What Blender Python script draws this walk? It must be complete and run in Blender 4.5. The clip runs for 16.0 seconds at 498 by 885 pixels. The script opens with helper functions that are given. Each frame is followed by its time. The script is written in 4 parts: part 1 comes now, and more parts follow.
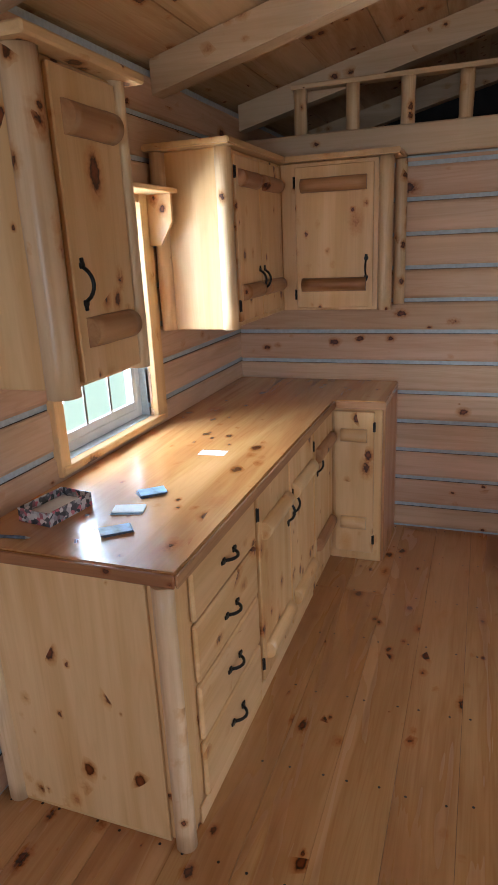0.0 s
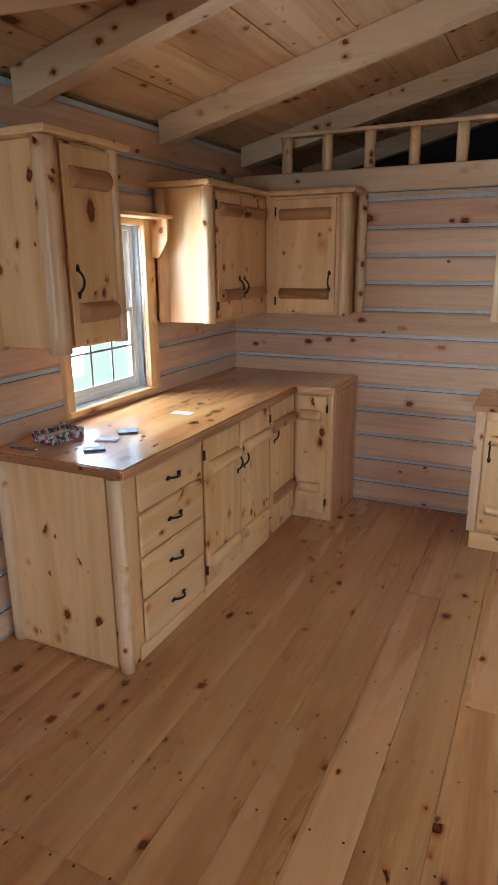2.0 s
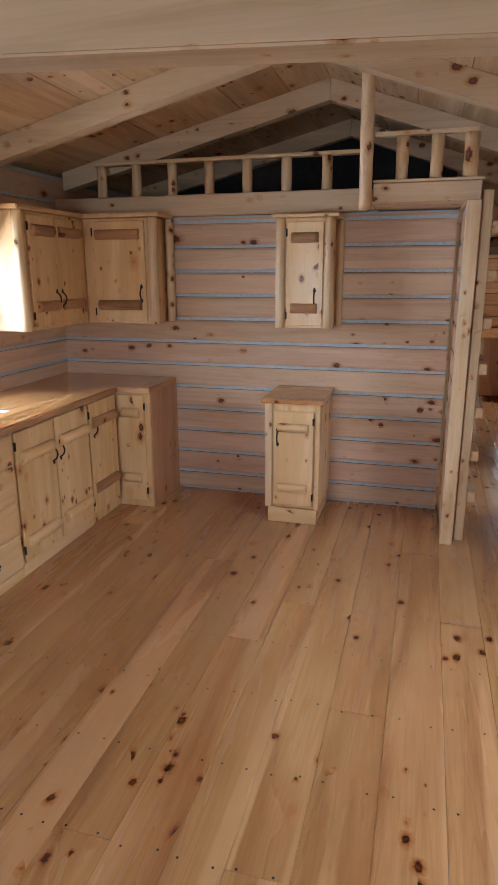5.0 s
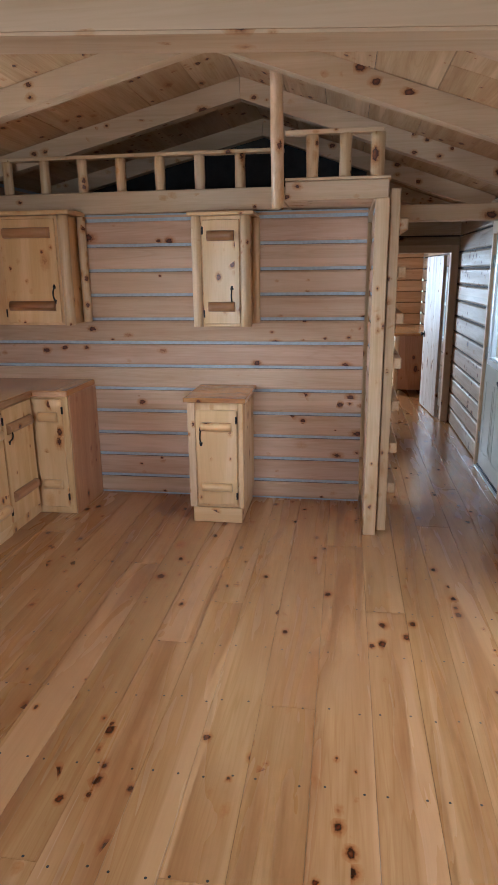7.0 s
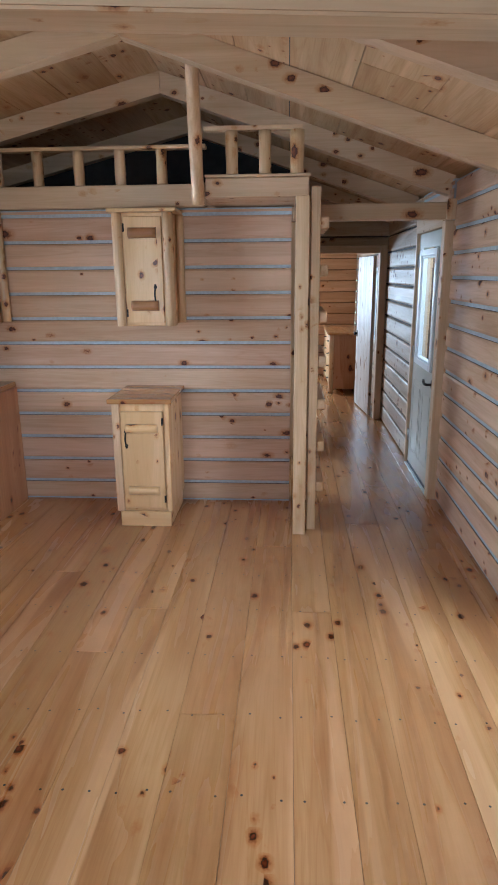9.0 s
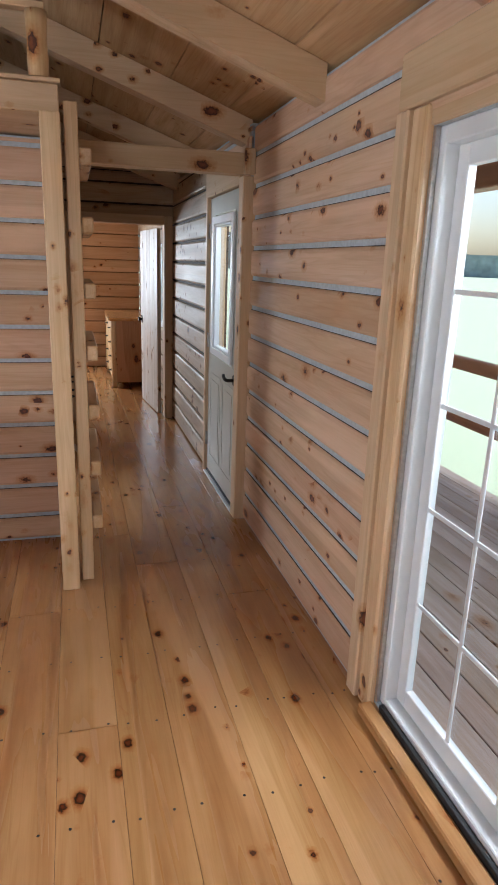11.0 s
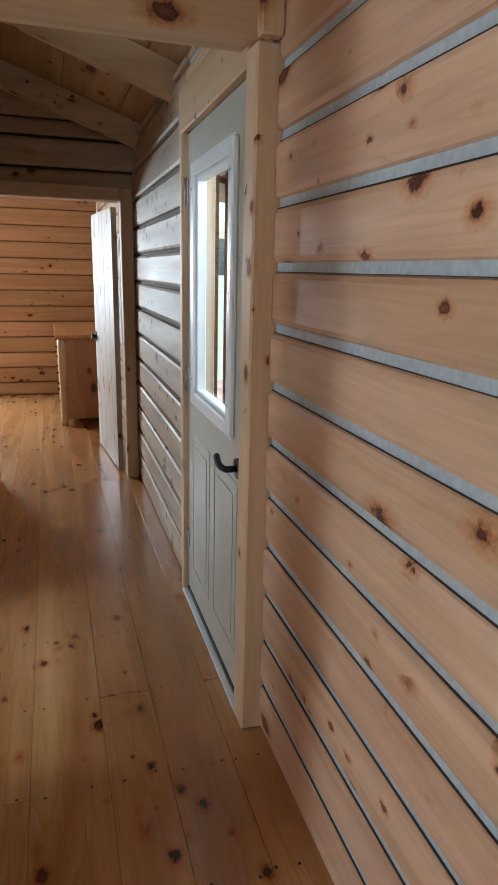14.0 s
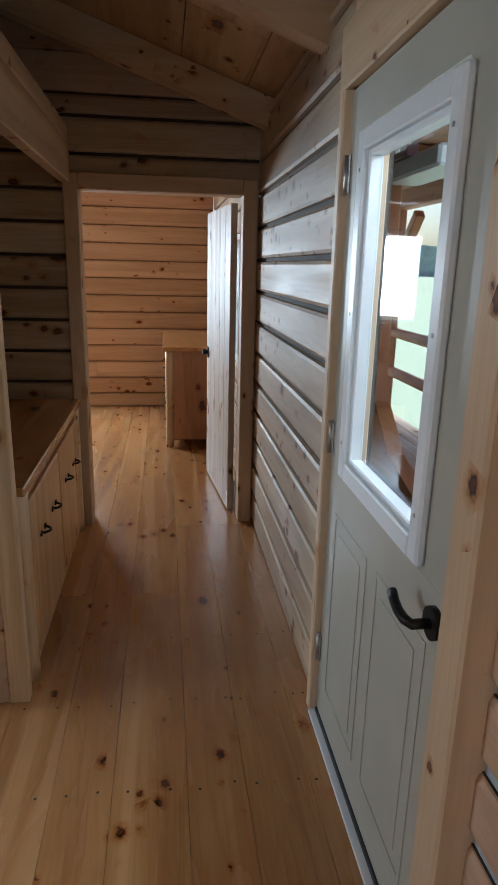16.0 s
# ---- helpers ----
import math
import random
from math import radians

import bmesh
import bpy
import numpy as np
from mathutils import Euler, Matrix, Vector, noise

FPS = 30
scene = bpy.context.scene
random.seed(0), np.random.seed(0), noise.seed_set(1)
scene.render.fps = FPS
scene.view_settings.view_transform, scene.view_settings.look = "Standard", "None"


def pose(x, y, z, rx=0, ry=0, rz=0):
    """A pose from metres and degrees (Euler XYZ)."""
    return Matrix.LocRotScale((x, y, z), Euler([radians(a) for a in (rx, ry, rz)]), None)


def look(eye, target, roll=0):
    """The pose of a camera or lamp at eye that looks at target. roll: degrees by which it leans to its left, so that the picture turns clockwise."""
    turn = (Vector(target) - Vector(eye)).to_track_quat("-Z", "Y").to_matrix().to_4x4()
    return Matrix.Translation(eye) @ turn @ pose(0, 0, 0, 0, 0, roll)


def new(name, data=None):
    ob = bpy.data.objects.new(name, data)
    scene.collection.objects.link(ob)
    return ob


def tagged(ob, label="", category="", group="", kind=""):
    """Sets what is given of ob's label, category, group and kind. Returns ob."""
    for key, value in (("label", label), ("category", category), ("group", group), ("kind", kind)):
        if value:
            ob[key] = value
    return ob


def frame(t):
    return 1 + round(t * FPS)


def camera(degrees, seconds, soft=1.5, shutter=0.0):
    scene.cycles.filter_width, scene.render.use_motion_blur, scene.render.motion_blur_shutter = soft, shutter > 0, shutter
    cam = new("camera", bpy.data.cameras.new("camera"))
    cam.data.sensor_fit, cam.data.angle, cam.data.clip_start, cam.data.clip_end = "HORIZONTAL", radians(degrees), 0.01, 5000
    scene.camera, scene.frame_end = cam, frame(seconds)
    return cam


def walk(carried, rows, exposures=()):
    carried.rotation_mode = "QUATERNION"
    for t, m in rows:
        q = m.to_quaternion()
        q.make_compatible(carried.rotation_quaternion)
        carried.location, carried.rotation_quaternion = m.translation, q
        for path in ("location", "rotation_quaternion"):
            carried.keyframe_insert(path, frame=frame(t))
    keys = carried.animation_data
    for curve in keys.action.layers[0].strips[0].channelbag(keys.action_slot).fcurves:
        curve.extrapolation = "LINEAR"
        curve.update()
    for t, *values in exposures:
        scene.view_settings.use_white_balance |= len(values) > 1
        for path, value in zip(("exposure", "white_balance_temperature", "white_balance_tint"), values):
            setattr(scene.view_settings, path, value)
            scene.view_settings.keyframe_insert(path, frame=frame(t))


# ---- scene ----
cam = camera(43.3, 16.0, soft=0.65)
PATH = [
    (0, (0.282, -0.05, 1.717), (-0.388, 1.737, 1.119), -2.7),
    (0.5, (0.427, -0.219, 1.719), (-0.328, 1.533, 1.118), -3.1),
    (1, (0.597, -0.42, 1.73), (-0.193, 1.32, 1.139), -1.7),
    (1.5, (0.789, -0.543, 1.736), (-0.018, 1.193, 1.158), -0.7),
    (2, (1.045, -0.676, 1.721), (0.218, 1.056, 1.161), -0.5),
    (2.5, (1.194, -0.831, 1.742), (0.344, 0.896, 1.198), -0.8),
    (3, (1.294, -1.041, 1.738), (0.44, 0.688, 1.208), -0.7),
    (3.5, (1.393, -1.138, 1.74), (0.581, 0.616, 1.227), 0.4),
    (4, (1.542, -1.084, 1.733), (0.761, 0.685, 1.223), 0.3),
    (4.5, (1.659, -1.033, 1.723), (1.009, 0.787, 1.209), 0.3),
    (5, (1.736, -1.011, 1.737), (1.221, 0.848, 1.211), -0.2),
    (7.5, (1.77, -0.986, 1.714), (1.496, 0.925, 1.19), -0.8),
    (8, (1.785, -0.983, 1.716), (1.535, 0.93, 1.189), -1.0),
    (8.5, (1.817, -0.971, 1.717), (1.611, 0.947, 1.192), -0.8),
    (9, (1.885, -0.915, 1.694), (1.762, 1.012, 1.173), -0.5),
    (9.5, (1.914, -0.736, 1.641), (2.047, 1.188, 1.112), 0.7),
    (10, (1.893, -0.49, 1.651), (2.198, 1.408, 1.1), 2.0),
    (10.2, (1.925, -0.393, 1.639), (2.287, 1.493, 1.082), 2.2),
    (12.3, (2.18, 1.049, 1.503), (2.789, 2.878, 0.971), 1.2),
    (12.5, (2.24, 1.166, 1.507), (2.775, 3.019, 0.98), 0.6),
    (13, (2.313, 1.44, 1.494), (2.791, 3.308, 0.966), 0.2),
    (13.5, (2.339, 1.762, 1.502), (2.876, 3.616, 0.978), 1.0),
    (14, (2.429, 2.024, 1.478), (3.008, 3.865, 0.951), 1.4),
    (14.5, (2.501, 2.282, 1.496), (2.831, 4.18, 0.958), -0.1),
    (15, (2.495, 2.481, 1.496), (2.724, 4.389, 0.942), -0.1),
    (15.5, (2.452, 2.69, 1.515), (2.704, 4.597, 0.965), 0.9),
    (16, (2.465, 2.842, 1.525), (2.727, 4.751, 0.987), 1.4),
]
EXPOSURES = [(0.0, 0.1, 5450, 4), (4.0, 0.24, 5450, 4), (5.0, 0.27, 5400, 4), (9.0, 0.42, 5050, 1), (10.0, 0.25, 5300, 4), (12.5, 0.25, 6500, 8), (13.0, 0.4, 5800, 6), (14.0, 0.45, 5800, 2), (15.5, 0.45, 5600, 2), (16.0, 0.12, 5600, 2)]
walk(cam, [(t, look(eye, target, roll)) for t, eye, target, roll in PATH], EXPOSURES)

# ---- world, sun and window light ----
world = bpy.data.worlds.new("world")
scene.world = world
world.use_nodes = True
wn = world.node_tree.nodes
sky = wn.new("ShaderNodeTexSky")
sky.sky_type = "NISHITA"
sky.sun_disc = False
sky.sun_elevation, sky.sun_rotation = radians(52), radians(0)
sky.air_density, sky.dust_density = 1.0, 3.0
wn["Background"].inputs[1].default_value = 0.15
world.node_tree.links.new(sky.outputs[0], wn["Background"].inputs[0])
sun = new("sun", bpy.data.lights.new("sun", "SUN"))
sun.data.energy, sun.data.angle, sun.data.color = 5.0, radians(12), (1.0, 0.95, 0.88)
sun.matrix_world = look((2, 20, 25), (0, 0, 0))


def window_light(name, eye, target, w, h, energy, color=(0.86, 0.93, 1.0)):
    lamp = new(name, bpy.data.lights.new(name, "AREA"))
    lamp.data.shape, lamp.data.size, lamp.data.size_y = "RECTANGLE", w, h
    lamp.data.energy, lamp.data.color = energy, color
    lamp.matrix_world = look(eye, target)
    return lamp


window_light("patio_daylight", (4.0, 0.98, 2.15), (0.6, 1.3, 0.9), 1.8, 0.6, 48, (0.95, 0.97, 1.0))
window_light("rear_daylight", (0.5, -3.2, 1.4), (0.7, 0, 1.25), 1.5, 1.15, 42, (0.95, 0.97, 1.0))
window_light("kitchen_window_daylight", (-1.55, 2.11, 1.46), (0, 2.0, 1.15), 0.66, 0.9, 47)
window_light("entrance_daylight", (3.72, 4.3, 2.2), (2.3, 4.3, 0.3), 0.7, 0.5, 14)
window_light("bedroom_daylight", (0.7, 9.95, 1.45), (2.3, 6.4, 0.0), 0.95, 0.95, 125)
window_light("side_room_daylight", (-1.27, 4.325, 1.43), (2.6, 4.325, 0.6), 0.7, 0.9, 34)
window_light("bedroom_side_daylight", (3.5, 7.15, 2.0), (1.8, 7.15, 0.8), 0.8, 0.4, 7)

# ---- materials ----
def mixrgb(nt, blend, fac, a, b):
    n = nt.nodes.new("ShaderNodeMix")
    n.data_type, n.blend_type = "RGBA", blend
    for s, v in ((n.inputs[0], fac), (n.inputs[6], a), (n.inputs[7], b)):
        if isinstance(v, (int, float, tuple)):
            s.default_value = v if isinstance(v, (int, float)) else (*v, 1) if len(v) == 3 else v
        else:
            nt.links.new(v, s)
    return n.outputs[2]


def math_node(nt, op, a, b=0.0):
    n = nt.nodes.new("ShaderNodeMath")
    n.operation = op
    for s, v in ((n.inputs[0], a), (n.inputs[1], b)):
        if isinstance(v, (int, float)):
            s.default_value = v
        else:
            nt.links.new(v, s)
    return n.outputs[0]


def ramp(nt, fac, stops):
    n = nt.nodes.new("ShaderNodeValToRGB")
    e = n.color_ramp.elements
    while len(e) < len(stops):
        e.new(0.5)
    for k, (p, c) in zip(e, stops):
        k.position, k.color = p, (*c, 1) if len(c) == 3 else c
    nt.links.new(fac, n.inputs[0])
    return n.outputs[0]


def base(name, rough=0.5, metal=0.0):
    m = bpy.data.materials.new(name)
    m.use_nodes = True
    b = m.node_tree.nodes["Principled BSDF"]
    b.inputs["Roughness"].default_value, b.inputs["Metallic"].default_value = rough, metal
    return m, m.node_tree, b


def pine(name, axis, light, dark, rough=0.45, coat=0.0, knots=0.55, islands=False, vary=0.16, grain=1.0):
    """Knotty pine with the grain along one axis."""
    m, nt, b = base(name, rough)
    L = nt.links
    tc = nt.nodes.new("ShaderNodeTexCoord")
    if islands:
        rnd = nt.nodes.new("ShaderNodeNewGeometry").outputs["Random Per Island"]
    else:
        rnd = nt.nodes.new("ShaderNodeObjectInfo").outputs["Random"]
    shift = nt.nodes.new("ShaderNodeVectorMath")
    shift.operation = "MULTIPLY_ADD"
    cx = nt.nodes.new("ShaderNodeCombineXYZ")
    for i, k in enumerate((37.0, 53.0, 29.0)):
        L.new(math_node(nt, "MULTIPLY", rnd, k), cx.inputs[i])
    L.new(tc.outputs["Object"], shift.inputs[0])
    shift.inputs[1].default_value = (1, 1, 1)
    L.new(cx.outputs[0], shift.inputs[2])

    def mapped(along, across):
        n = nt.nodes.new("ShaderNodeVectorMath")
        n.operation = "MULTIPLY"
        n.inputs[1].default_value = tuple(along if "xyz"[i] == axis else across for i in range(3))
        L.new(shift.outputs[0], n.inputs[0])
        return n.outputs[0]

    def noisy(vec, scale, detail, dist=0.0):
        n = nt.nodes.new("ShaderNodeTexNoise")
        n.inputs["Scale"].default_value, n.inputs["Detail"].default_value, n.inputs["Distortion"].default_value = scale, detail, dist
        L.new(vec, n.inputs["Vector"])
        return n.outputs["Fac"]

    broad = noisy(mapped(0.55, 6.0), 1.0, 3.0, 1.4)
    fine = noisy(mapped(4.0, 110.0), 1.0, 2.0, 0.6)
    rings = noisy(mapped(0.8, 13.0), 1.0, 1.0, 2.2)
    col = mixrgb(nt, "MIX", ramp(nt, broad, [(0.32, (0, 0, 0)), (0.68, (1, 1, 1))]), light, dark)
    streak = ramp(nt, rings, [(0.40, (1, 1, 1)), (0.50, (0.80, 0.70, 0.58)), (0.56, (1, 1, 1))])
    col = mixrgb(nt, "MULTIPLY", 0.42 * grain, col, streak)
    col = mixrgb(nt, "MULTIPLY", 0.25 * grain, col, ramp(nt, fine, [(0.35, (0.72, 0.62, 0.50)), (0.6, (1, 1, 1))]))
    sap = noisy(mapped(0.22, 5.0), 1.0, 1.0, 0.8)
    col = mixrgb(nt, "MIX", math_node(nt, "MULTIPLY", ramp(nt, sap, [(0.60, (0, 0, 0)), (0.64, (1, 1, 1))]), 0.5 * grain), col, tuple(min(0.9, c * 1.18 + 0.04) for c in light))
    tone = ramp(nt, rnd, [(0.0, (1 - vary, 1 - vary * 1.3, 1 - vary * 1.7)), (0.5, (1, 1, 1)), (1.0, (1 - vary * 0.5, 1 - vary * 0.9, 1 - vary * 0.9))])
    col = mixrgb(nt, "MULTIPLY", 1.0, col, tone)

    def knot(along, across, keep, radius, mask=None):
        v = nt.nodes.new("ShaderNodeTexVoronoi")
        v.inputs["Scale"].default_value = 1.0
        L.new(mapped(along, across), v.inputs["Vector"])
        wob = math_node(nt, "MULTIPLY_ADD", noisy(shift.outputs[0], 75.0, 2.0), radius * 1.5)
        wob.node.inputs[2].default_value = -radius * 0.75
        d = math_node(nt, "ADD", v.outputs["Distance"], wob)
        sep = nt.nodes.new("ShaderNodeSeparateColor")
        L.new(v.outputs["Color"], sep.inputs[0])
        on = math_node(nt, "LESS_THAN", sep.outputs[0], keep)
        if mask is not None:
            on = math_node(nt, "MULTIPLY", on, mask)
        size = math_node(nt, "MULTIPLY_ADD", math_node(nt, "POWER", sep.outputs[1], 2.0), radius * 1.05)
        size.node.inputs[2].default_value = radius * 0.5
        rel = math_node(nt, "DIVIDE", d, size)
        shade = ramp(nt, math_node(nt, "MULTIPLY", rel, 0.4), [(0.0, (0.34, 0.14, 0.07)), (0.20, (0.24, 0.085, 0.04)), (0.36, (0.06, 0.022, 0.012)), (0.43, (0.52, 0.30, 0.16)), (0.60, (0.86, 0.70, 0.54)), (1.0, (1, 1, 1))])
        return on, shade
    cluster = math_node(nt, "GREATER_THAN", noisy(mapped(1.7, 3.2), 1.0, 0.0), 0.53)
    sparse = math_node(nt, "GREATER_THAN", noisy(mapped(1.1, 2.6), 1.0, 0.0), 0.42)
    for along, across, keep, radius, mask in ((3.6, 6.6, knots, 0.10, sparse), (12.0, 17.0, knots * 0.8, 0.19, cluster), (9.0, 14.0, knots * 0.22, 0.07, None)):
        on, shade = knot(along, across, keep, radius, mask)
        col = mixrgb(nt, "MULTIPLY", on, col, shade)
    L.new(col, b.inputs["Base Color"])
    bump = nt.nodes.new("ShaderNodeBump")
    bump.inputs["Strength"].default_value, bump.inputs["Distance"].default_value = 0.25, 0.002
    L.new(math_node(nt, "ADD", fine, broad), bump.inputs["Height"])
    L.new(bump.outputs[0], b.inputs["Normal"])
    L.new(ramp(nt, broad, [(0.3, (rough * 0.85,) * 3), (0.7, (min(1, rough * 1.2),) * 3)]), b.inputs["Roughness"])
    b.inputs["Coat Weight"].default_value, b.inputs["Coat Roughness"].default_value = coat, 0.16
    return m


def pines(name, *a, **k):
    return {ax: pine(name + "_" + ax, ax, *a, **k) for ax in "xyz"}


def plain(name, color, rough=0.5, metal=0.0, scale=18.0, amount=0.15, bump=0.1):
    m, nt, b = base(name, rough, metal)
    tc = nt.nodes.new("ShaderNodeTexCoord")
    n = nt.nodes.new("ShaderNodeTexNoise")
    n.inputs["Scale"].default_value, n.inputs["Detail"].default_value = scale, 6.0
    nt.links.new(tc.outputs["Object"], n.inputs["Vector"])
    lo = tuple(c * (1 - amount) for c in color)
    hi = tuple(min(1, c * (1 + amount)) for c in color)
    nt.links.new(ramp(nt, n.outputs["Fac"], [(0.3, lo), (0.7, hi)]), b.inputs["Base Color"])
    bp = nt.nodes.new("ShaderNodeBump")
    bp.inputs["Strength"].default_value, bp.inputs["Distance"].default_value = bump, 0.003
    nt.links.new(n.outputs["Fac"], bp.inputs["Height"])
    nt.links.new(bp.outputs[0], b.inputs["Normal"])
    return m


WALL = pines("wall_pine", (0.72, 0.505, 0.355), (0.59, 0.385, 0.245), 0.55, knots=0.36, grain=0.7)
# darker base colours than WALL, for the walls past the entrance
FARWALL = pines("dark_wall_pine", (0.56, 0.43, 0.29), (0.42, 0.30, 0.19), 0.55, knots=0.65)
FLOOR = pines("floor_pine", (0.53, 0.298, 0.122), (0.37, 0.165, 0.055), 0.26, coat=0.4, knots=0.42, vary=0.15, grain=0.95)
CAB = pines("cabinet_pine", (0.81, 0.545, 0.28), (0.68, 0.405, 0.17), 0.36, coat=0.25, knots=0.62, vary=0.08, grain=0.45)
LOG = pines("log_trim_pine", (0.80, 0.59, 0.37), (0.63, 0.42, 0.22), 0.42, coat=0.15, knots=0.95, vary=0.16, grain=0.8)
BATTEN = pines("batten_pine", (0.52, 0.29, 0.135), (0.34, 0.155, 0.06), 0.42, coat=0.2, knots=0.4, vary=0.25)
REDPINE = pines("red_varnished_pine", (0.52, 0.26, 0.12), (0.40, 0.17, 0.07), 0.36, coat=0.3, knots=0.7, vary=0.05)
TOP = pines("worktop_pine", (0.60, 0.32, 0.12), (0.45, 0.20, 0.06), 0.22, coat=0.6, knots=0.55, vary=0.06, grain=0.8)
ROOF = pines("roof_pine", (0.66, 0.45, 0.25), (0.53, 0.335, 0.17), 0.6, knots=0.6, islands=True)
BEAM = pines("beam_pine", (0.70, 0.52, 0.34), (0.58, 0.405, 0.245), 0.55, knots=0.4, vary=0.1, grain=0.55)
GREYPINE = pines("weathered_door_pine", (0.70, 0.64, 0.58), (0.58, 0.51, 0.44), 0.5, knots=0.6)
DECK = pines("deck_wood", (0.46, 0.36, 0.31), (0.36, 0.27, 0.22), 0.65, knots=0.2)
STAIN = pines("porch_wood", (0.42, 0.17, 0.075), (0.30, 0.115, 0.05), 0.5, knots=0.3)
BROWNSEAM = plain("brown_seam", (0.24, 0.15, 0.08), 0.8, scale=40)
SEAM = plain("dark_seam", (0.05, 0.036, 0.025), 0.8, scale=40)
CHINK = plain("grey_chinking", (0.45, 0.51, 0.56), 0.75, scale=60, amount=0.12, bump=0.3)
IRON = plain("black_iron", (0.018, 0.016, 0.015), 0.42, 0.6, scale=80, amount=0.3)
WHITE = plain("white_vinyl", (0.78, 0.80, 0.82), 0.35, scale=8, amount=0.03, bump=0.02)
DOORPAINT = plain("grey_green_door_paint", (0.45, 0.43, 0.365), 0.45, scale=5, amount=0.05, bump=0.04)
STEEL = plain("steel", (0.5, 0.48, 0.45), 0.35, 0.9, scale=60)
DARK = plain("dark_rubber", (0.02, 0.02, 0.022), 0.6)
PAPER = plain("white_paper", (0.78, 0.80, 0.82), 0.7, scale=6, amount=0.04)
BLUEPAPER = plain("blue_card", (0.26, 0.42, 0.60), 0.5, scale=25, amount=0.5)
CARDDARK = plain("dark_card_edge", (0.07, 0.085, 0.12), 0.5, scale=90, amount=0.6)
MAROON = plain("maroon_plastic", (0.10, 0.012, 0.03), 0.4)
BLACKSHEET = plain("matt_black_sheet", (0.022, 0.021, 0.022), 0.9, scale=12, amount=0.3)
GRASS = plain("grass", (0.42, 0.49, 0.36), 0.95, scale=45.0, amount=0.2, bump=0.1)
HILL = plain("far_hills", (0.36, 0.42, 0.42), 0.95, scale=0.3, amount=0.3)


def patterned_card():
    m, nt, b = base("printed_box_card", 0.5)
    tc = nt.nodes.new("ShaderNodeTexCoord")
    v = nt.nodes.new("ShaderNodeTexVoronoi")
    v.inputs["Scale"].default_value = 75.0
    nt.links.new(tc.outputs["Object"], v.inputs["Vector"])
    s = nt.nodes.new("ShaderNodeSeparateColor")
    nt.links.new(v.outputs["Color"], s.inputs[0])
    nt.links.new(ramp(nt, s.outputs[0], [(0.0, (0.02, 0.02, 0.025)), (0.35, (0.10, 0.10, 0.11)), (0.5, (0.55, 0.12, 0.16)), (0.6, (0.62, 0.60, 0.58)), (1.0, (0.22, 0.20, 0.22))]), b.inputs["Base Color"])
    return m


PRINT = patterned_card()


def glass_material():
    m, nt, b = base("window_glass", 0.02)
    b.inputs["Transmission Weight"].default_value, b.inputs["IOR"].default_value = 1.0, 1.05
    b.inputs["Base Color"].default_value = (0.95, 0.98, 0.98, 1)
    b.inputs["Coat Weight"].default_value = 0.4
    b.inputs["Coat Roughness"].default_value = 0.02
    return m


GLASS = glass_material()


# ---- mesh helpers ----
def link(name, bm, material, parent=None, label=""):
    me = bpy.data.meshes.new(name)
    bm.to_mesh(me)
    bm.free()
    me.materials.append(material)
    ob = new(name, me)
    ob.parent = parent
    if label:
        ob["label"] = label
    return ob


def part(name, bm, material, parent, label=""):
    return link(name, bm, material, parent, label)


def thing(name, label, category, at=(0, 0, 0), group="", kind=""):
    return tagged(new(name), label, category, group, kind)


def box(lo, hi, bevel=0.003, bm=None):
    bm = bm or bmesh.new()
    lo, hi = [min(a, b) for a, b in zip(lo, hi)], [max(a, b) for a, b in zip(lo, hi)]
    v = [bm.verts.new([(lo, hi)[(i >> k) & 1][k] for k in range(3)]) for i in range(8)]
    faces = [bm.faces.new([v[i] for i in f]) for f in ((0, 2, 3, 1), (4, 5, 7, 6), (0, 1, 5, 4), (2, 6, 7, 3), (0, 4, 6, 2), (1, 3, 7, 5))]
    bevel = min(bevel, 0.4 * min(b - a for a, b in zip(lo, hi)))
    if bevel > 0:
        bmesh.ops.bevel(bm, geom=list({e for f in faces for e in f.edges}), offset=bevel, segments=1, affect="EDGES")
    return bm


def rod(p0, p1, r, seg=14, r1=None, wob=0.0, bm=None, steps=6, half=None):
    """A round pole, slightly uneven where wob is given; half: keep the side towards this direction, flat behind."""
    bm = bm or bmesh.new()
    p0, p1 = Vector(p0), Vector(p1)
    d = (p1 - p0).normalized()
    if half is None:
        u = d.orthogonal().normalized()
        w = d.cross(u)
        angles = [2 * math.pi * i / seg for i in range(seg)]
    else:
        u = Vector(half).normalized()
        w = d.cross(u)
        angles = [math.pi * (i / (seg - 1) - 0.5) for i in range(seg)]
    r1 = r if r1 is None else r1
    ring = []
    phase = random.random() * 9
    for k in range(steps + 1):
        f = k / steps
        rr = (r + (r1 - r) * f) * (1 + wob * math.sin(5 * f + phase) + wob * 0.6 * math.sin(11 * f + 2 * phase))
        c = p0.lerp(p1, f)
        ring.append([bm.verts.new(c + (u * math.cos(a) + w * math.sin(a)) * rr) for a in angles])
    for a, b in zip(ring, ring[1:]):
        n = len(a)
        for i in range(n):
            f = bm.faces.new((a[i], a[(i + 1) % n], b[(i + 1) % n], b[i]))
            f.smooth = half is None or i < n - 1
    bm.faces.new(ring[0][::-1])
    bm.faces.new(ring[-1])
    bmesh.ops.recalc_face_normals(bm, faces=bm.faces[:])
    return bm


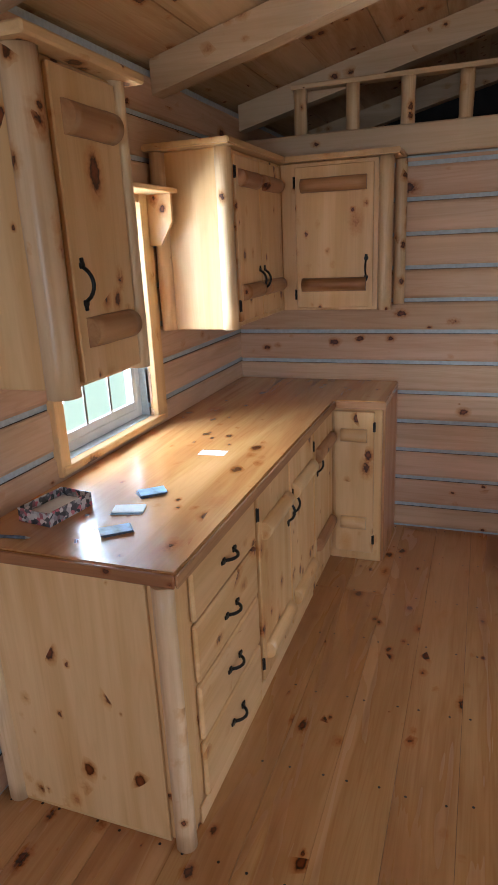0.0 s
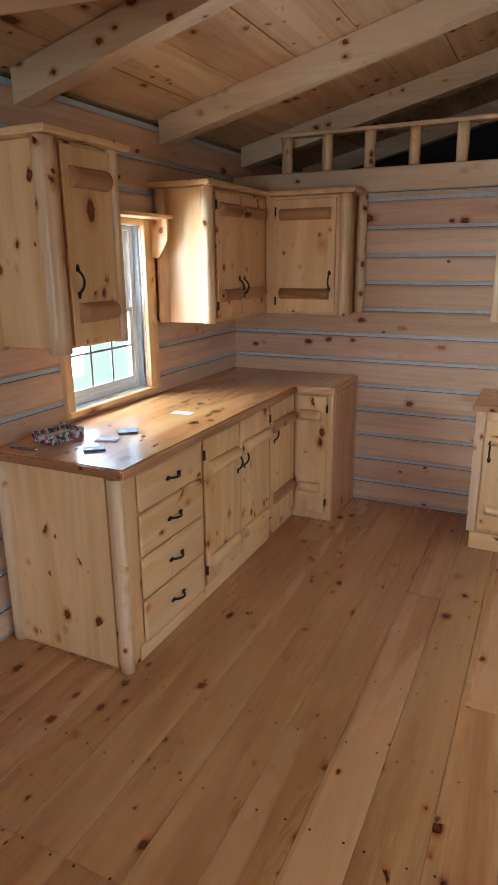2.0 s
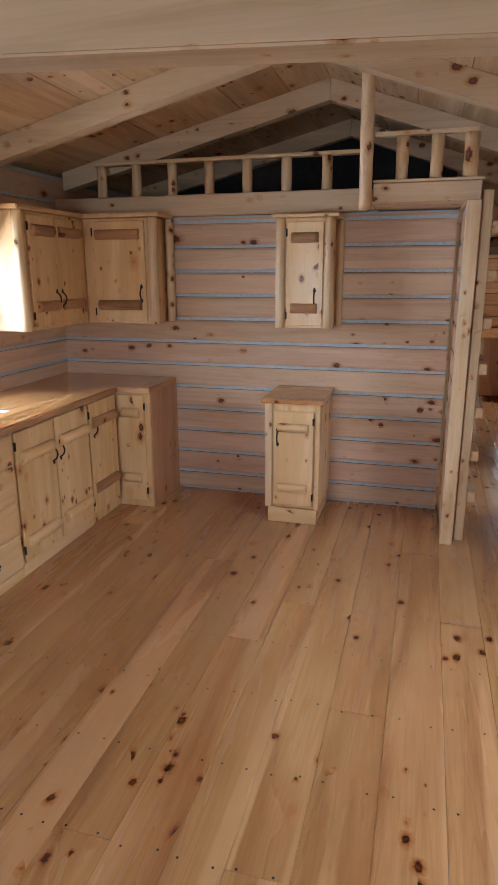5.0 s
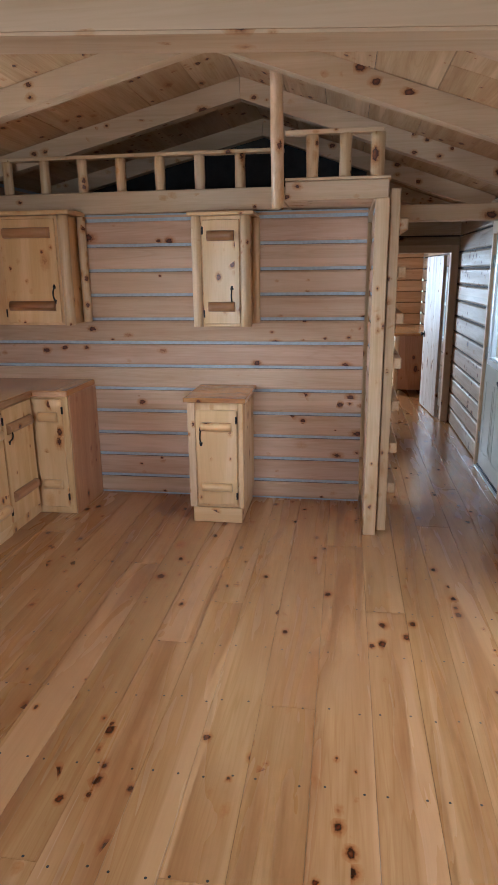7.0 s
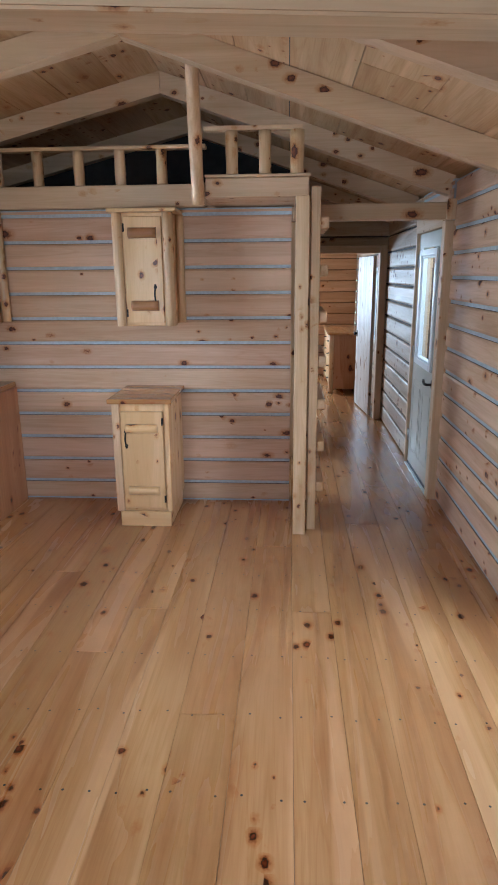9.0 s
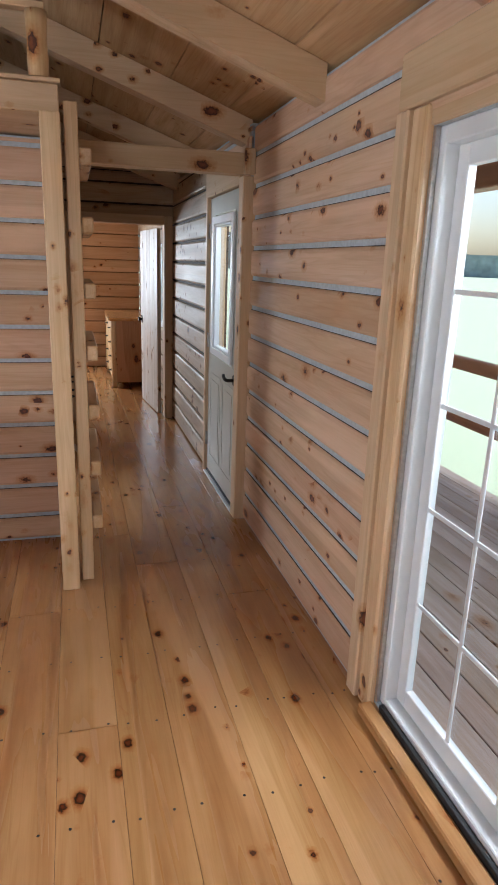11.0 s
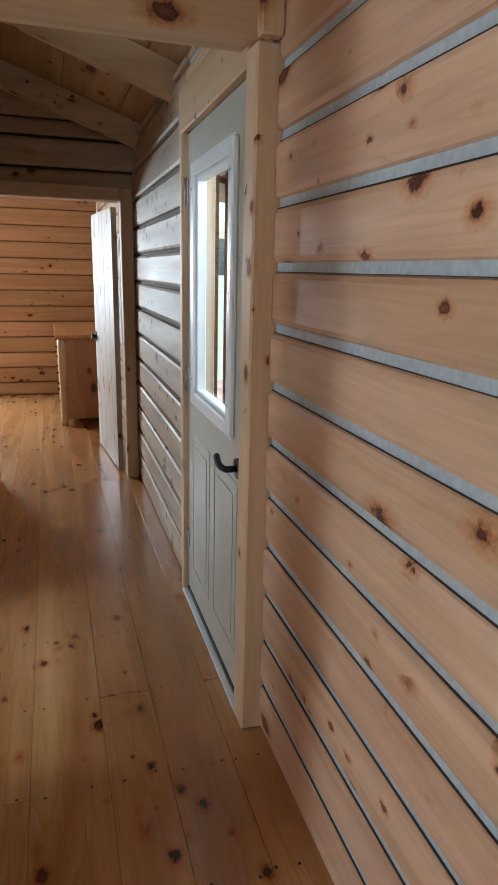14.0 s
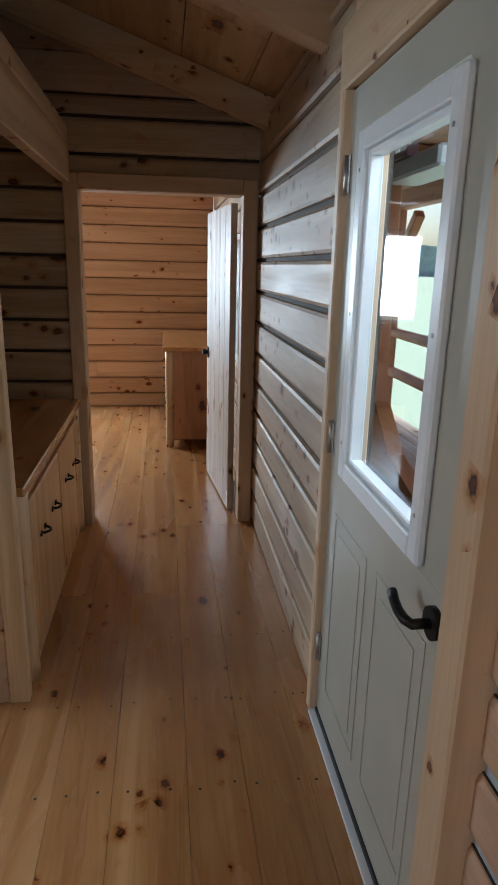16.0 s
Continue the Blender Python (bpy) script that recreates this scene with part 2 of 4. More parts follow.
def tube(points, r, seg=8, bm=None, flat=1.0):
    bm = bm or bmesh.new()
    pts = [Vector(p) for p in points]
    ring = []
    for i, p in enumerate(pts):
        d = (pts[min(i + 1, len(pts) - 1)] - pts[max(i - 1, 0)]).normalized()
        u = d.cross(Vector((0.31, 0.52, 0.79))).normalized()
        w = d.cross(u)
        ring.append([bm.verts.new(p + (u * math.cos(2 * math.pi * k / seg) + w * math.sin(2 * math.pi * k / seg) * flat) * r) for k in range(seg)])
    for a, b in zip(ring, ring[1:]):
        for k in range(seg):
            bm.faces.new((a[k], a[(k + 1) % seg], b[(k + 1) % seg], b[k])).smooth = True
    bm.faces.new(ring[0][::-1])
    bm.faces.new(ring[-1])
    bmesh.ops.recalc_face_normals(bm, faces=bm.faces[:])
    return bm


def along(lo, hi):
    d = [abs(b - a) for a, b in zip(lo, hi)]
    return "xyz"[d.index(max(d))]


def board(name, lo, hi, family, parent, bevel=0.003, label="", axis=None):
    return part(name, box(lo, hi, bevel), family[axis or along(lo, hi)], parent, label)


def extrude(profile, axis, a, b, bm=None):
    """A closed profile carried along an axis; profile points are the two other coordinates in order."""
    bm = bm or bmesh.new()
    k = "xyz".index(axis)
    ends = []
    for t in (a, b):
        row = []
        for p in profile:
            c = list(p)
            c.insert(k, t)
            row.append(bm.verts.new(c))
        ends.append(row)
    n = len(profile)
    for i in range(n):
        bm.faces.new((ends[0][i], ends[0][(i + 1) % n], ends[1][(i + 1) % n], ends[1][i]))
    bm.faces.new(ends[0][::-1])
    bm.faces.new(ends[1])
    bmesh.ops.recalc_face_normals(bm, faces=bm.faces[:])
    return bm


# ---- the walls ----
XL, XR, YB, YD, YE, YR = -1.12, 2.985, 3.63, 6.46, 9.80, -3.0
XN = 3.015                           # log faces of the long wall beside the main room
RIDGE, APEX = 1.0, 2.88            # ridge and underside of the rafters there
SLOPES = {-1: 0.245, 1: 0.342}
Z_LOW = [0.0] + [0.150 + 0.1765 * i for i in range(16)]
Z_RIGHT = [0.0] + [0.175 + 0.1643 * i for i in range(14)]
Z_FAR = [0.0] + [0.190 + 0.1717 * i for i in range(14)]


def roof_z(x):
    """Underside of the rafters."""
    return APEX - SLOPES[1 if x > RIDGE else -1] * abs(x - RIDGE)


def spans(a, b, cuts):
    out, at = [], a
    for lo, hi in sorted(cuts):
        if lo > at:
            out.append((at, lo))
        at = max(at, hi)
    if b > at:
        out.append((at, b))
    return out


def log_wall(name, axis, face, side, a, b, courses, top, holes, label, thick=0.14, gap=0.022, seam=None, wood=None):
    """Squared logs with rounded edges on one or both faces of a core; face: plane of the log faces; side: +1 or -1, the way they look.
    holes: (a, b, z0, z1)."""
    wall = thing(name, label, "wall", kind="structure")
    rec = 0.014 if seam is None else 0.02
    inner = face - side * rec
    back = face - side * thick
    # core, in pieces round the holes
    cuts_z = sorted({0.0, top, *[h[2] for h in holes], *[h[3] for h in holes]})
    bm = bmesh.new()
    for z0, z1 in zip(cuts_z, cuts_z[1:]):
        mid = (z0 + z1) / 2
        for s0, s1 in spans(a, b, [(h[0], h[1]) for h in holes if h[2] < mid < h[3]]):
            if axis == "y":
                box((inner, s0, z0), (back, s1, z1), 0, bm)
            else:
                box((s0, inner, z0), (s1, back, z1), 0, bm)
    part("chinking", bm, seam or CHINK, wall)
    if seam is None:
        # the fine shrinkage crack under each line of chinking
        bm = bmesh.new()
        for z in courses[1:]:
            if z > top - 0.05:
                break
            for s0, s1 in spans(a, b, [(h[0], h[1]) for h in holes if h[2] < z < h[3]]):
                zc = z - gap / 2
                lo, hi = (inner + side * 0.005, s0, zc - 0.0004), (inner - side * 0.002, s1, zc + 0.0012)
                if axis == "x":
                    lo, hi = (lo[1], lo[0], lo[2]), (hi[1], hi[0], hi[2])
                box(lo, hi, 0, bm)
        part("crack", bm, SEAM, wall)
    for z0, z1 in zip(courses, courses[1:]):
        if z0 >= top - 0.03:
            break
        z1 = min(z1, top)
        cuts = []
        for h in holes:
            if h[2] < z1 and h[3] > z0:
                cuts.append((h[0], h[1]))
                lo, hi = max(z0, h[2]), min(z1, h[3])
                for q0, q1 in ((z0, lo), (hi, z1)):
                    if q1 - q0 > 0.035:
                        one_log(axis, h[0], h[1], q0, q1, face, side, rec, gap, wall, wood)
        for s0, s1 in spans(a, b, cuts):
            pieces = [s0, s1]
            if s1 - s0 > 3.2:
                pieces.insert(1, s0 + (s1 - s0) * random.uniform(0.3, 0.7))
            for u, v in zip(pieces, pieces[1:]):
                one_log(axis, u, v - (0.004 if v != s1 else 0), z0, z1, face + side * random.uniform(-0.002, 0.002), side, rec, gap, wall, wood)
    return wall


def one_log(axis, a, b, z0, z1, face, side, rec, gap, wall, wood=None):
    g = gap / 2
    prof = [(face - side * (rec + 0.01), z0 + g), (face - side * rec, z0 + g), (face - side * 0.006, z0 + g + 0.004), (face, z0 + g + 0.016), (face, z1 - g - 0.016),
            (face - side * 0.006, z1 - g - 0.004), (face - side * rec, z1 - g), (face - side * (rec + 0.01), z1 - g)]
    return part("log", extrude(prof, axis, a, b), (wood or WALL)[axis], wall)


WIN = (1.77, 2.45, 0.985, 1.91)         # kitchen window: y0, y1, z0, z1
PATIO = (0.10, 1.87, 0.05, 1.96)
ENTRY = (3.80, 4.70, 0.02, 2.01)
BEDWIN = (6.75, 7.55, 0.85, 1.75)
ENDWIN = (0.2, 1.2, 0.95, 1.95)
SIDEWIN = (3.95, 4.70, 0.95, 1.90)
REARWIN = (-0.3, 1.3, 0.75, 2.0)
DOORWAY = (2.02, 2.90, 0.0, 1.90)

log_wall("wall_left", "y", XL, 1, YR, YE, Z_LOW, 2.46, [WIN, SIDEWIN], "knotty pine log wall with grey chinking")
log_wall("wall_right", "y", XN, -1, YR, 3.712, Z_RIGHT, 2.30, [PATIO], "knotty pine log wall with grey chinking, long side", gap=0.024)
log_wall("wall_entrance", "y", XR, -1, 3.714, 4.72, Z_FAR, 2.30, [(ENTRY[0], 4.72, ENTRY[2], ENTRY[3])], "short pine log wall round the entrance door")
log_wall("wall_right_far", "y", XR, -1, 4.725, YE, Z_FAR, 2.30, [BEDWIN], "darker pine log wall with open dark seams", gap=0.016, seam=SEAM, wood=FARWALL)
log_wall("wall_kitchen", "x", YB, -1, XL, 1.90, Z_LOW, 2.13, [], "knotty pine log partition wall behind kitchen", thick=0.12)
log_wall("wall_return", "y", 1.926, -1, 3.06, YB, Z_LOW, 2.12, [], "short pine log return wall beside the ladder", thick=0.024)
log_wall("wall_ladder", "y", 1.968, 1, 3.07, 3.76, Z_LOW, 2.12, [], "pine log partition wall behind the ladder", thick=0.03)
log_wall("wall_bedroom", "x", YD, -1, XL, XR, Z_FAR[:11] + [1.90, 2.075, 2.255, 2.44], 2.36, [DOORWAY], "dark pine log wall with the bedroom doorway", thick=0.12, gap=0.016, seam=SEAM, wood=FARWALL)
log_wall("wall_end", "x", YE, -1, XL, XR, Z_LOW, 2.36, [ENDWIN], "pine log end wall of the bedroom", gap=0.010, seam=BROWNSEAM)
log_wall("wall_rear", "x", YR, 1, XL, XR, Z_LOW, 2.36, [REARWIN], "pine log end wall of the main room")

for nm, y0, y1 in (("gable_bedroom", YD + 0.004, YD + 0.12), ("gable_end", YE, YE + 0.14), ("gable_rear", YR - 0.14, YR)):
    g = thing(nm, "pine log gable above the wall", "wall", kind="structure")
    for z0 in (2.363, 2.545, 2.725, 2.905):
        z1 = min(z0 + 0.174, APEX + 0.13)
        a0, a1 = [max(XL, RIDGE - (APEX + 0.137 - z) / SLOPES[-1]) for z in (z0, z1)]
        b0, b1 = [min(XR, RIDGE + (APEX + 0.137 - z) / SLOPES[1]) for z in (z0, z1)]
        part("log", extrude([(a0, z0), (b0, z0), (b1, z1), (a1, z1)], "y", y0, y1), WALL["x"], g)

# alcove behind the chest, closed by plain boards
alc = thing("wall_alcove", "plain pine boards closing the alcove", "wall", kind="structure")
board("panel", (1.40, 4.90, 0), (1.44, YD, 2.10), WALL, alc, axis="y")
board("panel", (XL, 4.85, 0), (1.90, 4.89, 2.10), WALL, alc, axis="x")
sidewin = thing("window_5", "white framed side room window", "window", kind="structure")
y0, y1, z0, z1 = SIDEWIN
for lo, hi in (((XL - 0.1, y0, z0), (XL - 0.02, y0 + 0.04, z1)), ((XL - 0.1, y1 - 0.04, z0), (XL - 0.02, y1, z1)), ((XL - 0.1, y0 + 0.04, z0), (XL - 0.02, y1 - 0.04, z0 + 0.04)), ((XL - 0.1, y0 + 0.04, z1 - 0.04), (XL - 0.02, y1 - 0.04, z1))):
    part("window_frame", box(lo, hi, 0.003), WHITE, sidewin)
for i in (1, 2, 3):
    z = z0 + (z1 - z0) * i / 4
    part("muntin", box((XL - 0.07, y0 + 0.04, z - 0.009), (XL - 0.055, y1 - 0.04, z + 0.009), 0.002), WHITE, sidewin)
part("muntin", box((XL - 0.0695, (y0 + y1) / 2 - 0.009, z0 + 0.04), (XL - 0.0545, (y0 + y1) / 2 + 0.009, z1 - 0.04), 0.002), WHITE, sidewin)
side_door = thing("side_room_door", "pale pine plank door standing open into side room", "door", kind="structure")
for i in range(4):
    a = 1.865 - 0.195 * i
    board("plank", (a - 0.194, 4.795, 0.012), (a, 4.832, 1.95), CAB, side_door, 0.003, axis="z")
for z in (0.24, 1.02, 1.78):
    board("ledge", (1.12, 4.775, z - 0.055), (1.84, 4.794, z + 0.055), CAB, side_door, 0.004)
loft = thing("loft_floor", "pine plank loft floor over the back rooms", "floor", kind="structure")
part("planks", box((XL + 0.02, YB + 0.13, 2.135), (1.93, YD - 0.01, 2.17), 0), BEAM["y"], loft)
part("planks", box((1.37, 3.10, 2.14), (1.93, YB + 0.125, 2.17), 0), BEAM["x"], loft)

# near-black sheet filling the loft from its floor to the roof boards
loft_sheet = thing("loft_screen", "plain black sheet across the loft", "screen", kind="structure")
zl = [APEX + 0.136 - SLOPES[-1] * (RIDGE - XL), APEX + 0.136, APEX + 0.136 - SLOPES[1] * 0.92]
part("sheet", extrude([(XL, 2.175), (1.92, 2.175), (1.92, zl[2]), (RIDGE, zl[1]), (XL, zl[0])], "y", 5.20, 5.22), BLACKSHEET, loft_sheet)

# ---- the floor ----
floor = thing("floor", "varnished wide knotty pine floorboards with nail heads", "floor", kind="structure")
part("subfloor", box((XL - 0.1, YR - 0.1, -0.12), (XR + 0.1, YE + 0.1, -0.025), 0), DARK, floor)
nails = bmesh.new()
x = XL
row = 0
while x < XR - 0.01:
    w = random.choice((0.178, 0.2, 0.2, 0.225))
    x1 = min(x + w, XR)
    cuts = [YR]
    at = YR + random.choice((1.0, 1.8, 2.6, 3.4))
    while at < YE - 0.5:
        cuts.append(at)
        at += random.choice((2.4, 3.2, 3.6))
    cuts.append(YE + 0.05)
    for a, b in zip(cuts, cuts[1:]):
        dz = random.uniform(-0.0008, 0.0008)
        part("floorboard", box((x + (0.0005 if x > XL else -0.04), a + 0.0006, -0.024), (x1 - 0.0005 + (0.06 if x1 >= XR else 0), b - 0.0006, dz), 0.0007), FLOOR["y"], floor)
    for j in range(32):
        yj = YR + 0.2 + 0.4 * j
        for f in (0.2, 0.8):
            cx, cy = x + (x1 - x) * f + random.uniform(-0.012, 0.012), yj + random.uniform(-0.012, 0.012)
            bmesh.ops.create_circle(nails, cap_ends=True, radius=0.005, segments=7, matrix=Matrix.Translation((cx, cy, 0.0014)))
    x = x1
part("nail_heads", nails, IRON, floor)["kind"] = "stuff"

# ---- roof boards, rafters and ties ----
ceiling = bmesh.new()
for k in (-1, 1):
    d, n = 0.0, 0
    span = (XR - RIDGE if k > 0 else RIDGE - XL) + 0.2
    while d < span:
        w = min(random.choice((0.28, 0.32, 0.36)), span - d)
        cuts = [YR - 0.2] + sorted(random.uniform(YR, YE) for _ in range(4)) + [YE + 0.2]
        for a, b in zip(cuts, cuts[1:]):
            if b - a < 0.1:
                continue
            p = []
            for dd, up in ((d + 0.0025, 0), (d + w - 0.0025, 0), (d + w - 0.0025, 0.025), (d + 0.0025, 0.025)):
                p.append((RIDGE + k * dd, APEX + 0.14 - SLOPES[k] * dd + up + (n % 2) * 0.002))
            extrude(p, "y", a + 0.002, b - 0.002, ceiling)
        d += w
        n += 1
tagged(link("ceiling", ceiling, ROOF["y"]), "sloping ceiling of wide pine roof boards", "ceiling", kind="structure")
roof = bmesh.new()
for k in (-1, 1):
    e = (XR - RIDGE if k > 0 else RIDGE - XL) + 0.45
    zr = APEX + 0.175
    extrude([(RIDGE, zr), (RIDGE + k * e, zr - SLOPES[k] * e), (RIDGE + k * e, zr + 0.05 - SLOPES[k] * e), (RIDGE, zr + 0.05)], "y", YR - 0.4, YE + 0.4, roof)
tagged(link("roof", roof, DARK), "dark roof covering above the boards", "roof", kind="structure")


def rafter_pair(y, w=0.10):
    th = thing("rafter_pair", "pair of squared pine rafters meeting at the ridge", "rafter", group="rafters")
    for k in (-1, 1):
        e = XN - RIDGE if k > 0 else RIDGE - XL
        p = [(RIDGE + k * 0.002, APEX), (RIDGE + k * e, APEX - SLOPES[k] * e), (RIDGE + k * e, APEX + 0.137 - SLOPES[k] * e), (RIDGE + k * 0.002, APEX + 0.137)]
        part("rafter", extrude(p, "y", y - w / 2, y + w / 2), BEAM["x"], th)
    return th


for y in (-2.0, -0.8, 0.48, 1.62, 2.74, 3.82, 5.07, 6.28, 7.7, 8.8):
    rafter_pair(y)
cross = thing("cross_beam", "large squared pine tie beam across the room", "beam")
bm = extrude([(XL, 2.35), (XN, 2.15), (XN, 2.33), (XL, 2.53)], "y", 0.55, 0.69)
bmesh.ops.bevel(bm, geom=bm.edges[:], offset=0.007, segments=2, affect="EDGES")
part("beam", bm, BEAM["x"], cross)
tie = thing("tie_beam", "squared pine tie beam above the hallway entrance", "beam")
board("beam", (2.03, 3.74, 2.045), (XR - 0.001, 3.86, 2.155), BEAM, tie, 0.006)
board("end_block", (XR - 0.03, 3.672, 2.037), (XN - 0.001, 3.712, 2.17), BEAM, tie, 0.004)

# ---- doors and windows ----
def handle_pull(parent, at, out, up, size=0.10):
    """A black forged pull: two leaf plates and a bowed bar. out: away from the door, up: along the bar."""
    at, out, up = Vector(at), Vector(out), Vector(up)
    bm = bmesh.new()
    pts = []
    for i in range(9):
        f = i / 8
        pts.append(at + up * (f - 0.5) * size * 0.9 + out * (0.006 + 0.026 * math.sin(math.pi * f) ** 0.7))
    tube(pts, 0.0055, 6, bm)
    side = out.cross(up)
    for s in (-1, 1):
        c = at + up * s * size * 0.5
        for d, w in ((0.0, 0.011), (0.012 * s, 0.007)):
            cc = c + up * d
            lo = cc - side * w - up * 0.008
            hi = cc + side * w + up * 0.008 + out * 0.006
            box(lo, hi, 0.002, bm)
    return part("handle", bm, IRON, parent, "black forged iron pull handle")


def hinge(parent, at, out, tall=0.055):
    at, out = Vector(at), Vector(out)
    side = out.cross(Vector((0, 0, 1)))
    bm = box(at - side * 0.009 - Vector((0, 0, tall / 2)), at + side * 0.009 + Vector((0, 0, tall / 2)) + out * 0.005, 0.002)
    rod(at + out * 0.006 - Vector((0, 0, tall * 0.45)), at + out * 0.006 + Vector((0, 0, tall * 0.45)), 0.005, 8, bm=bm, steps=1)
    return part("hinge", bm, IRON, parent, "black iron hinge")


def pane(parent, lo, hi):
    p = part("pane", box(lo, hi, 0), GLASS, parent)
    p.visible_shadow = False
    return p


win = thing("window_1", "white double-hung kitchen window with pine casing", "window", kind="structure")
y0, y1, z0, z1 = WIN
fx = XL - 0.06
for lo, hi in (((fx - 0.05, y0, z0), (fx, y0 + 0.035, z1)), ((fx - 0.05, y1 - 0.035, z0), (fx, y1, z1)), ((fx - 0.05, y0 + 0.035, z0), (fx, y1 - 0.035, z0 + 0.04)), ((fx - 0.05, y0 + 0.035, z1 - 0.03), (fx, y1 - 0.035, z1))):
    part("window_frame", box(lo, hi, 0.003), WHITE, win)
mid = (z0 + z1) / 2
for k, (a, b, sx) in enumerate(((z0 + 0.04, mid + 0.015, fx - 0.02), (mid - 0.015, z1 - 0.03, fx - 0.045))):
    sash = part("sash", box((sx, y0 + 0.035, a), (sx + 0.018, y0 + 0.065, b), 0.002), WHITE, win)
    for lo, hi in (((sx, y1 - 0.065, a), (sx + 0.018, y1 - 0.035, b)), ((sx, y0 + 0.065, a), (sx + 0.018, y1 - 0.065, a + 0.035)), ((sx, y0 + 0.065, b - 0.03), (sx + 0.018, y1 - 0.065, b))):
        part("sash_rail", box(lo, hi, 0.002), WHITE, sash)
    pane(sash, (sx + 0.006, y0 + 0.06, a + 0.03), (sx + 0.010, y1 - 0.06, b - 0.025))
    for i in (1, 2):
        yy = y0 + 0.065 + (y1 - y0 - 0.13) * i / 3
        part("muntin", box((sx + 0.011, yy - 0.006, a + 0.03), (sx + 0.017, yy + 0.006, b - 0.028), 0.001), STEEL, sash)
    zz = (a + b) / 2
    part("muntin", box((sx + 0.0112, y0 + 0.064, zz - 0.006), (sx + 0.0172, y1 - 0.064, zz + 0.006), 0.001), STEEL, sash)
part("lock", box((fx + 0.001, 2.10, mid + 0.016), (fx + 0.02, 2.16, mid + 0.03), 0.003), WHITE, win)
for lo, hi in (((XL - 0.12, y0 - 0.002, z0), (XL + 0.0, y0 - 0.02, z1)), ((XL - 0.12, y1 + 0.002, z0), (XL, y1 + 0.02, z1))):
    board("jamb", lo, hi, CAB, win)
board("window_sill", (XL - 0.058, y0 - 0.055, z0 - 0.035), (XL + 0.03, y1 + 0.07, z0 - 0.002), CAB, win, 0.004)
board("casing", (XL - 0.01, y0 - 0.06, z0 - 0.04), (XL + 0.022, y0 - 0.003, z1 + 0.04), CAB, win)
board("casing", (XL - 0.01, y1 + 0.003, z0 - 0.04), (XL + 0.024, y1 + 0.065, z1 + 0.04), CAB, win)
board("casing", (XL - 0.01, y1 + 0.072, z0 - 0.04), (XL + 0.012, y1 + 0.115, z1 + 0.04), CAB, win)
board("casing", (XL - 0.01, y0 - 0.002, z1 + 0.001), (XL + 0.020, y1 + 0.002, z1 + 0.042), CAB, win)

val = thing("window_shelf", "pine shelf over the window with a cut bracket", "shelf")
board("shelf_board", (XL + 0.002, 1.74, 1.945), (XL + 0.15, 2.565, 1.966), CAB, val, 0.004)
bm = bmesh.new()
prof = [(XL + 0.003, 1.944), (XL + 0.13, 1.944), (XL + 0.13, 1.83), (XL + 0.07, 1.735), (XL + 0.003, 1.735)]
part("bracket", extrude(prof, "y", 2.525, 2.545), CAB["z"], val)

pat = thing("patio_door", "white sliding patio door with grilles and pine casing", "door", kind="structure")
y0, y1, z0, z1 = PATIO
gx = XN + 0.03
for lo, hi in (((gx, y1 - 0.05, z0), (gx + 0.10, y1 - 0.008, z1)), ((gx, y0 + 0.008, z0), (gx + 0.10, y0 + 0.05, z1)), ((gx, y0 + 0.05, z1 - 0.05), (gx + 0.10, y1 - 0.05, z1)), ((gx, y0 + 0.05, z0), (gx + 0.10, y1 - 0.05, z0 + 0.03))):
    part("door_frame", box(lo, hi, 0.004), WHITE, pat)
part("track", box((gx - 0.02, y0 + 0.05, z0 - 0.02), (gx - 0.002, y1 - 0.05, z0 + 0.012), 0.002), DARK, pat)
for a, b, sx in (((y0 + y1) / 2 - 0.03, y1 - 0.05, gx + 0.045), (y0 + 0.05, (y0 + y1) / 2 + 0.03, gx + 0.012)):
    pan = part("sliding_panel", box((sx, a, z0 + 0.03), (sx + 0.03, a + 0.055, z1 - 0.05), 0.003), WHITE, pat)
    for lo, hi in (((sx, b - 0.055, z0 + 0.03), (sx + 0.03, b, z1 - 0.05)), ((sx, a + 0.055, z0 + 0.03), (sx + 0.03, b - 0.055, z0 + 0.10)), ((sx, a + 0.055, z1 - 0.11), (sx + 0.03, b - 0.055, z1 - 0.05))):
        part("panel_rail", box(lo, hi, 0.003), WHITE, pan)
    pane(pan, (sx + 0.012, a + 0.05, z0 + 0.09), (sx + 0.018, b - 0.05, z1 - 0.10))
    for i in range(1, 5):
        zz = z0 + 0.10 + (z1 - z0 - 0.21) * i / 5
        part("grille_bar", box((sx + 0.004, a + 0.055, zz - 0.008), (sx + 0.011, b - 0.055, zz + 0.008), 0.002), WHITE, pan)
    for i in (1, 2):
        yy = a + 0.055 + (b - a - 0.11) * i / 3
        part("grille_bar", box((sx + 0.0035, yy - 0.008, z0 + 0.10), (sx + 0.0105, yy + 0.008, z1 - 0.11), 0.002), WHITE, pan)
for k, e in ((1, y1), (-1, y0)):
    board("casing", (XN - 0.026, e + k * 0.082, 0), (XN + 0.02, e + k * 0.155, z1 + 0.06), BEAM, pat, 0.006)
    board("casing", (XN - 0.012, e - k * 0.006, 0), (XN + 0.11, e + k * 0.08, z1 + 0.06), LOG, pat, 0.008)
    part("flashing", box((XN + 0.012, e - k * 0.022, z0), (XN + 0.029, e - k * 0.0065, z1), 0.002), STEEL, pat)
board("casing", (XN - 0.022, y0 - 0.154, z1 + 0.062), (XN + 0.11, y1 + 0.154, z1 + 0.22), BEAM, pat, 0.006)
board("threshold", (XN - 0.05, y0, 0.003), (XN + 0.005, y1, 0.045), FLOOR, pat, 0.006)
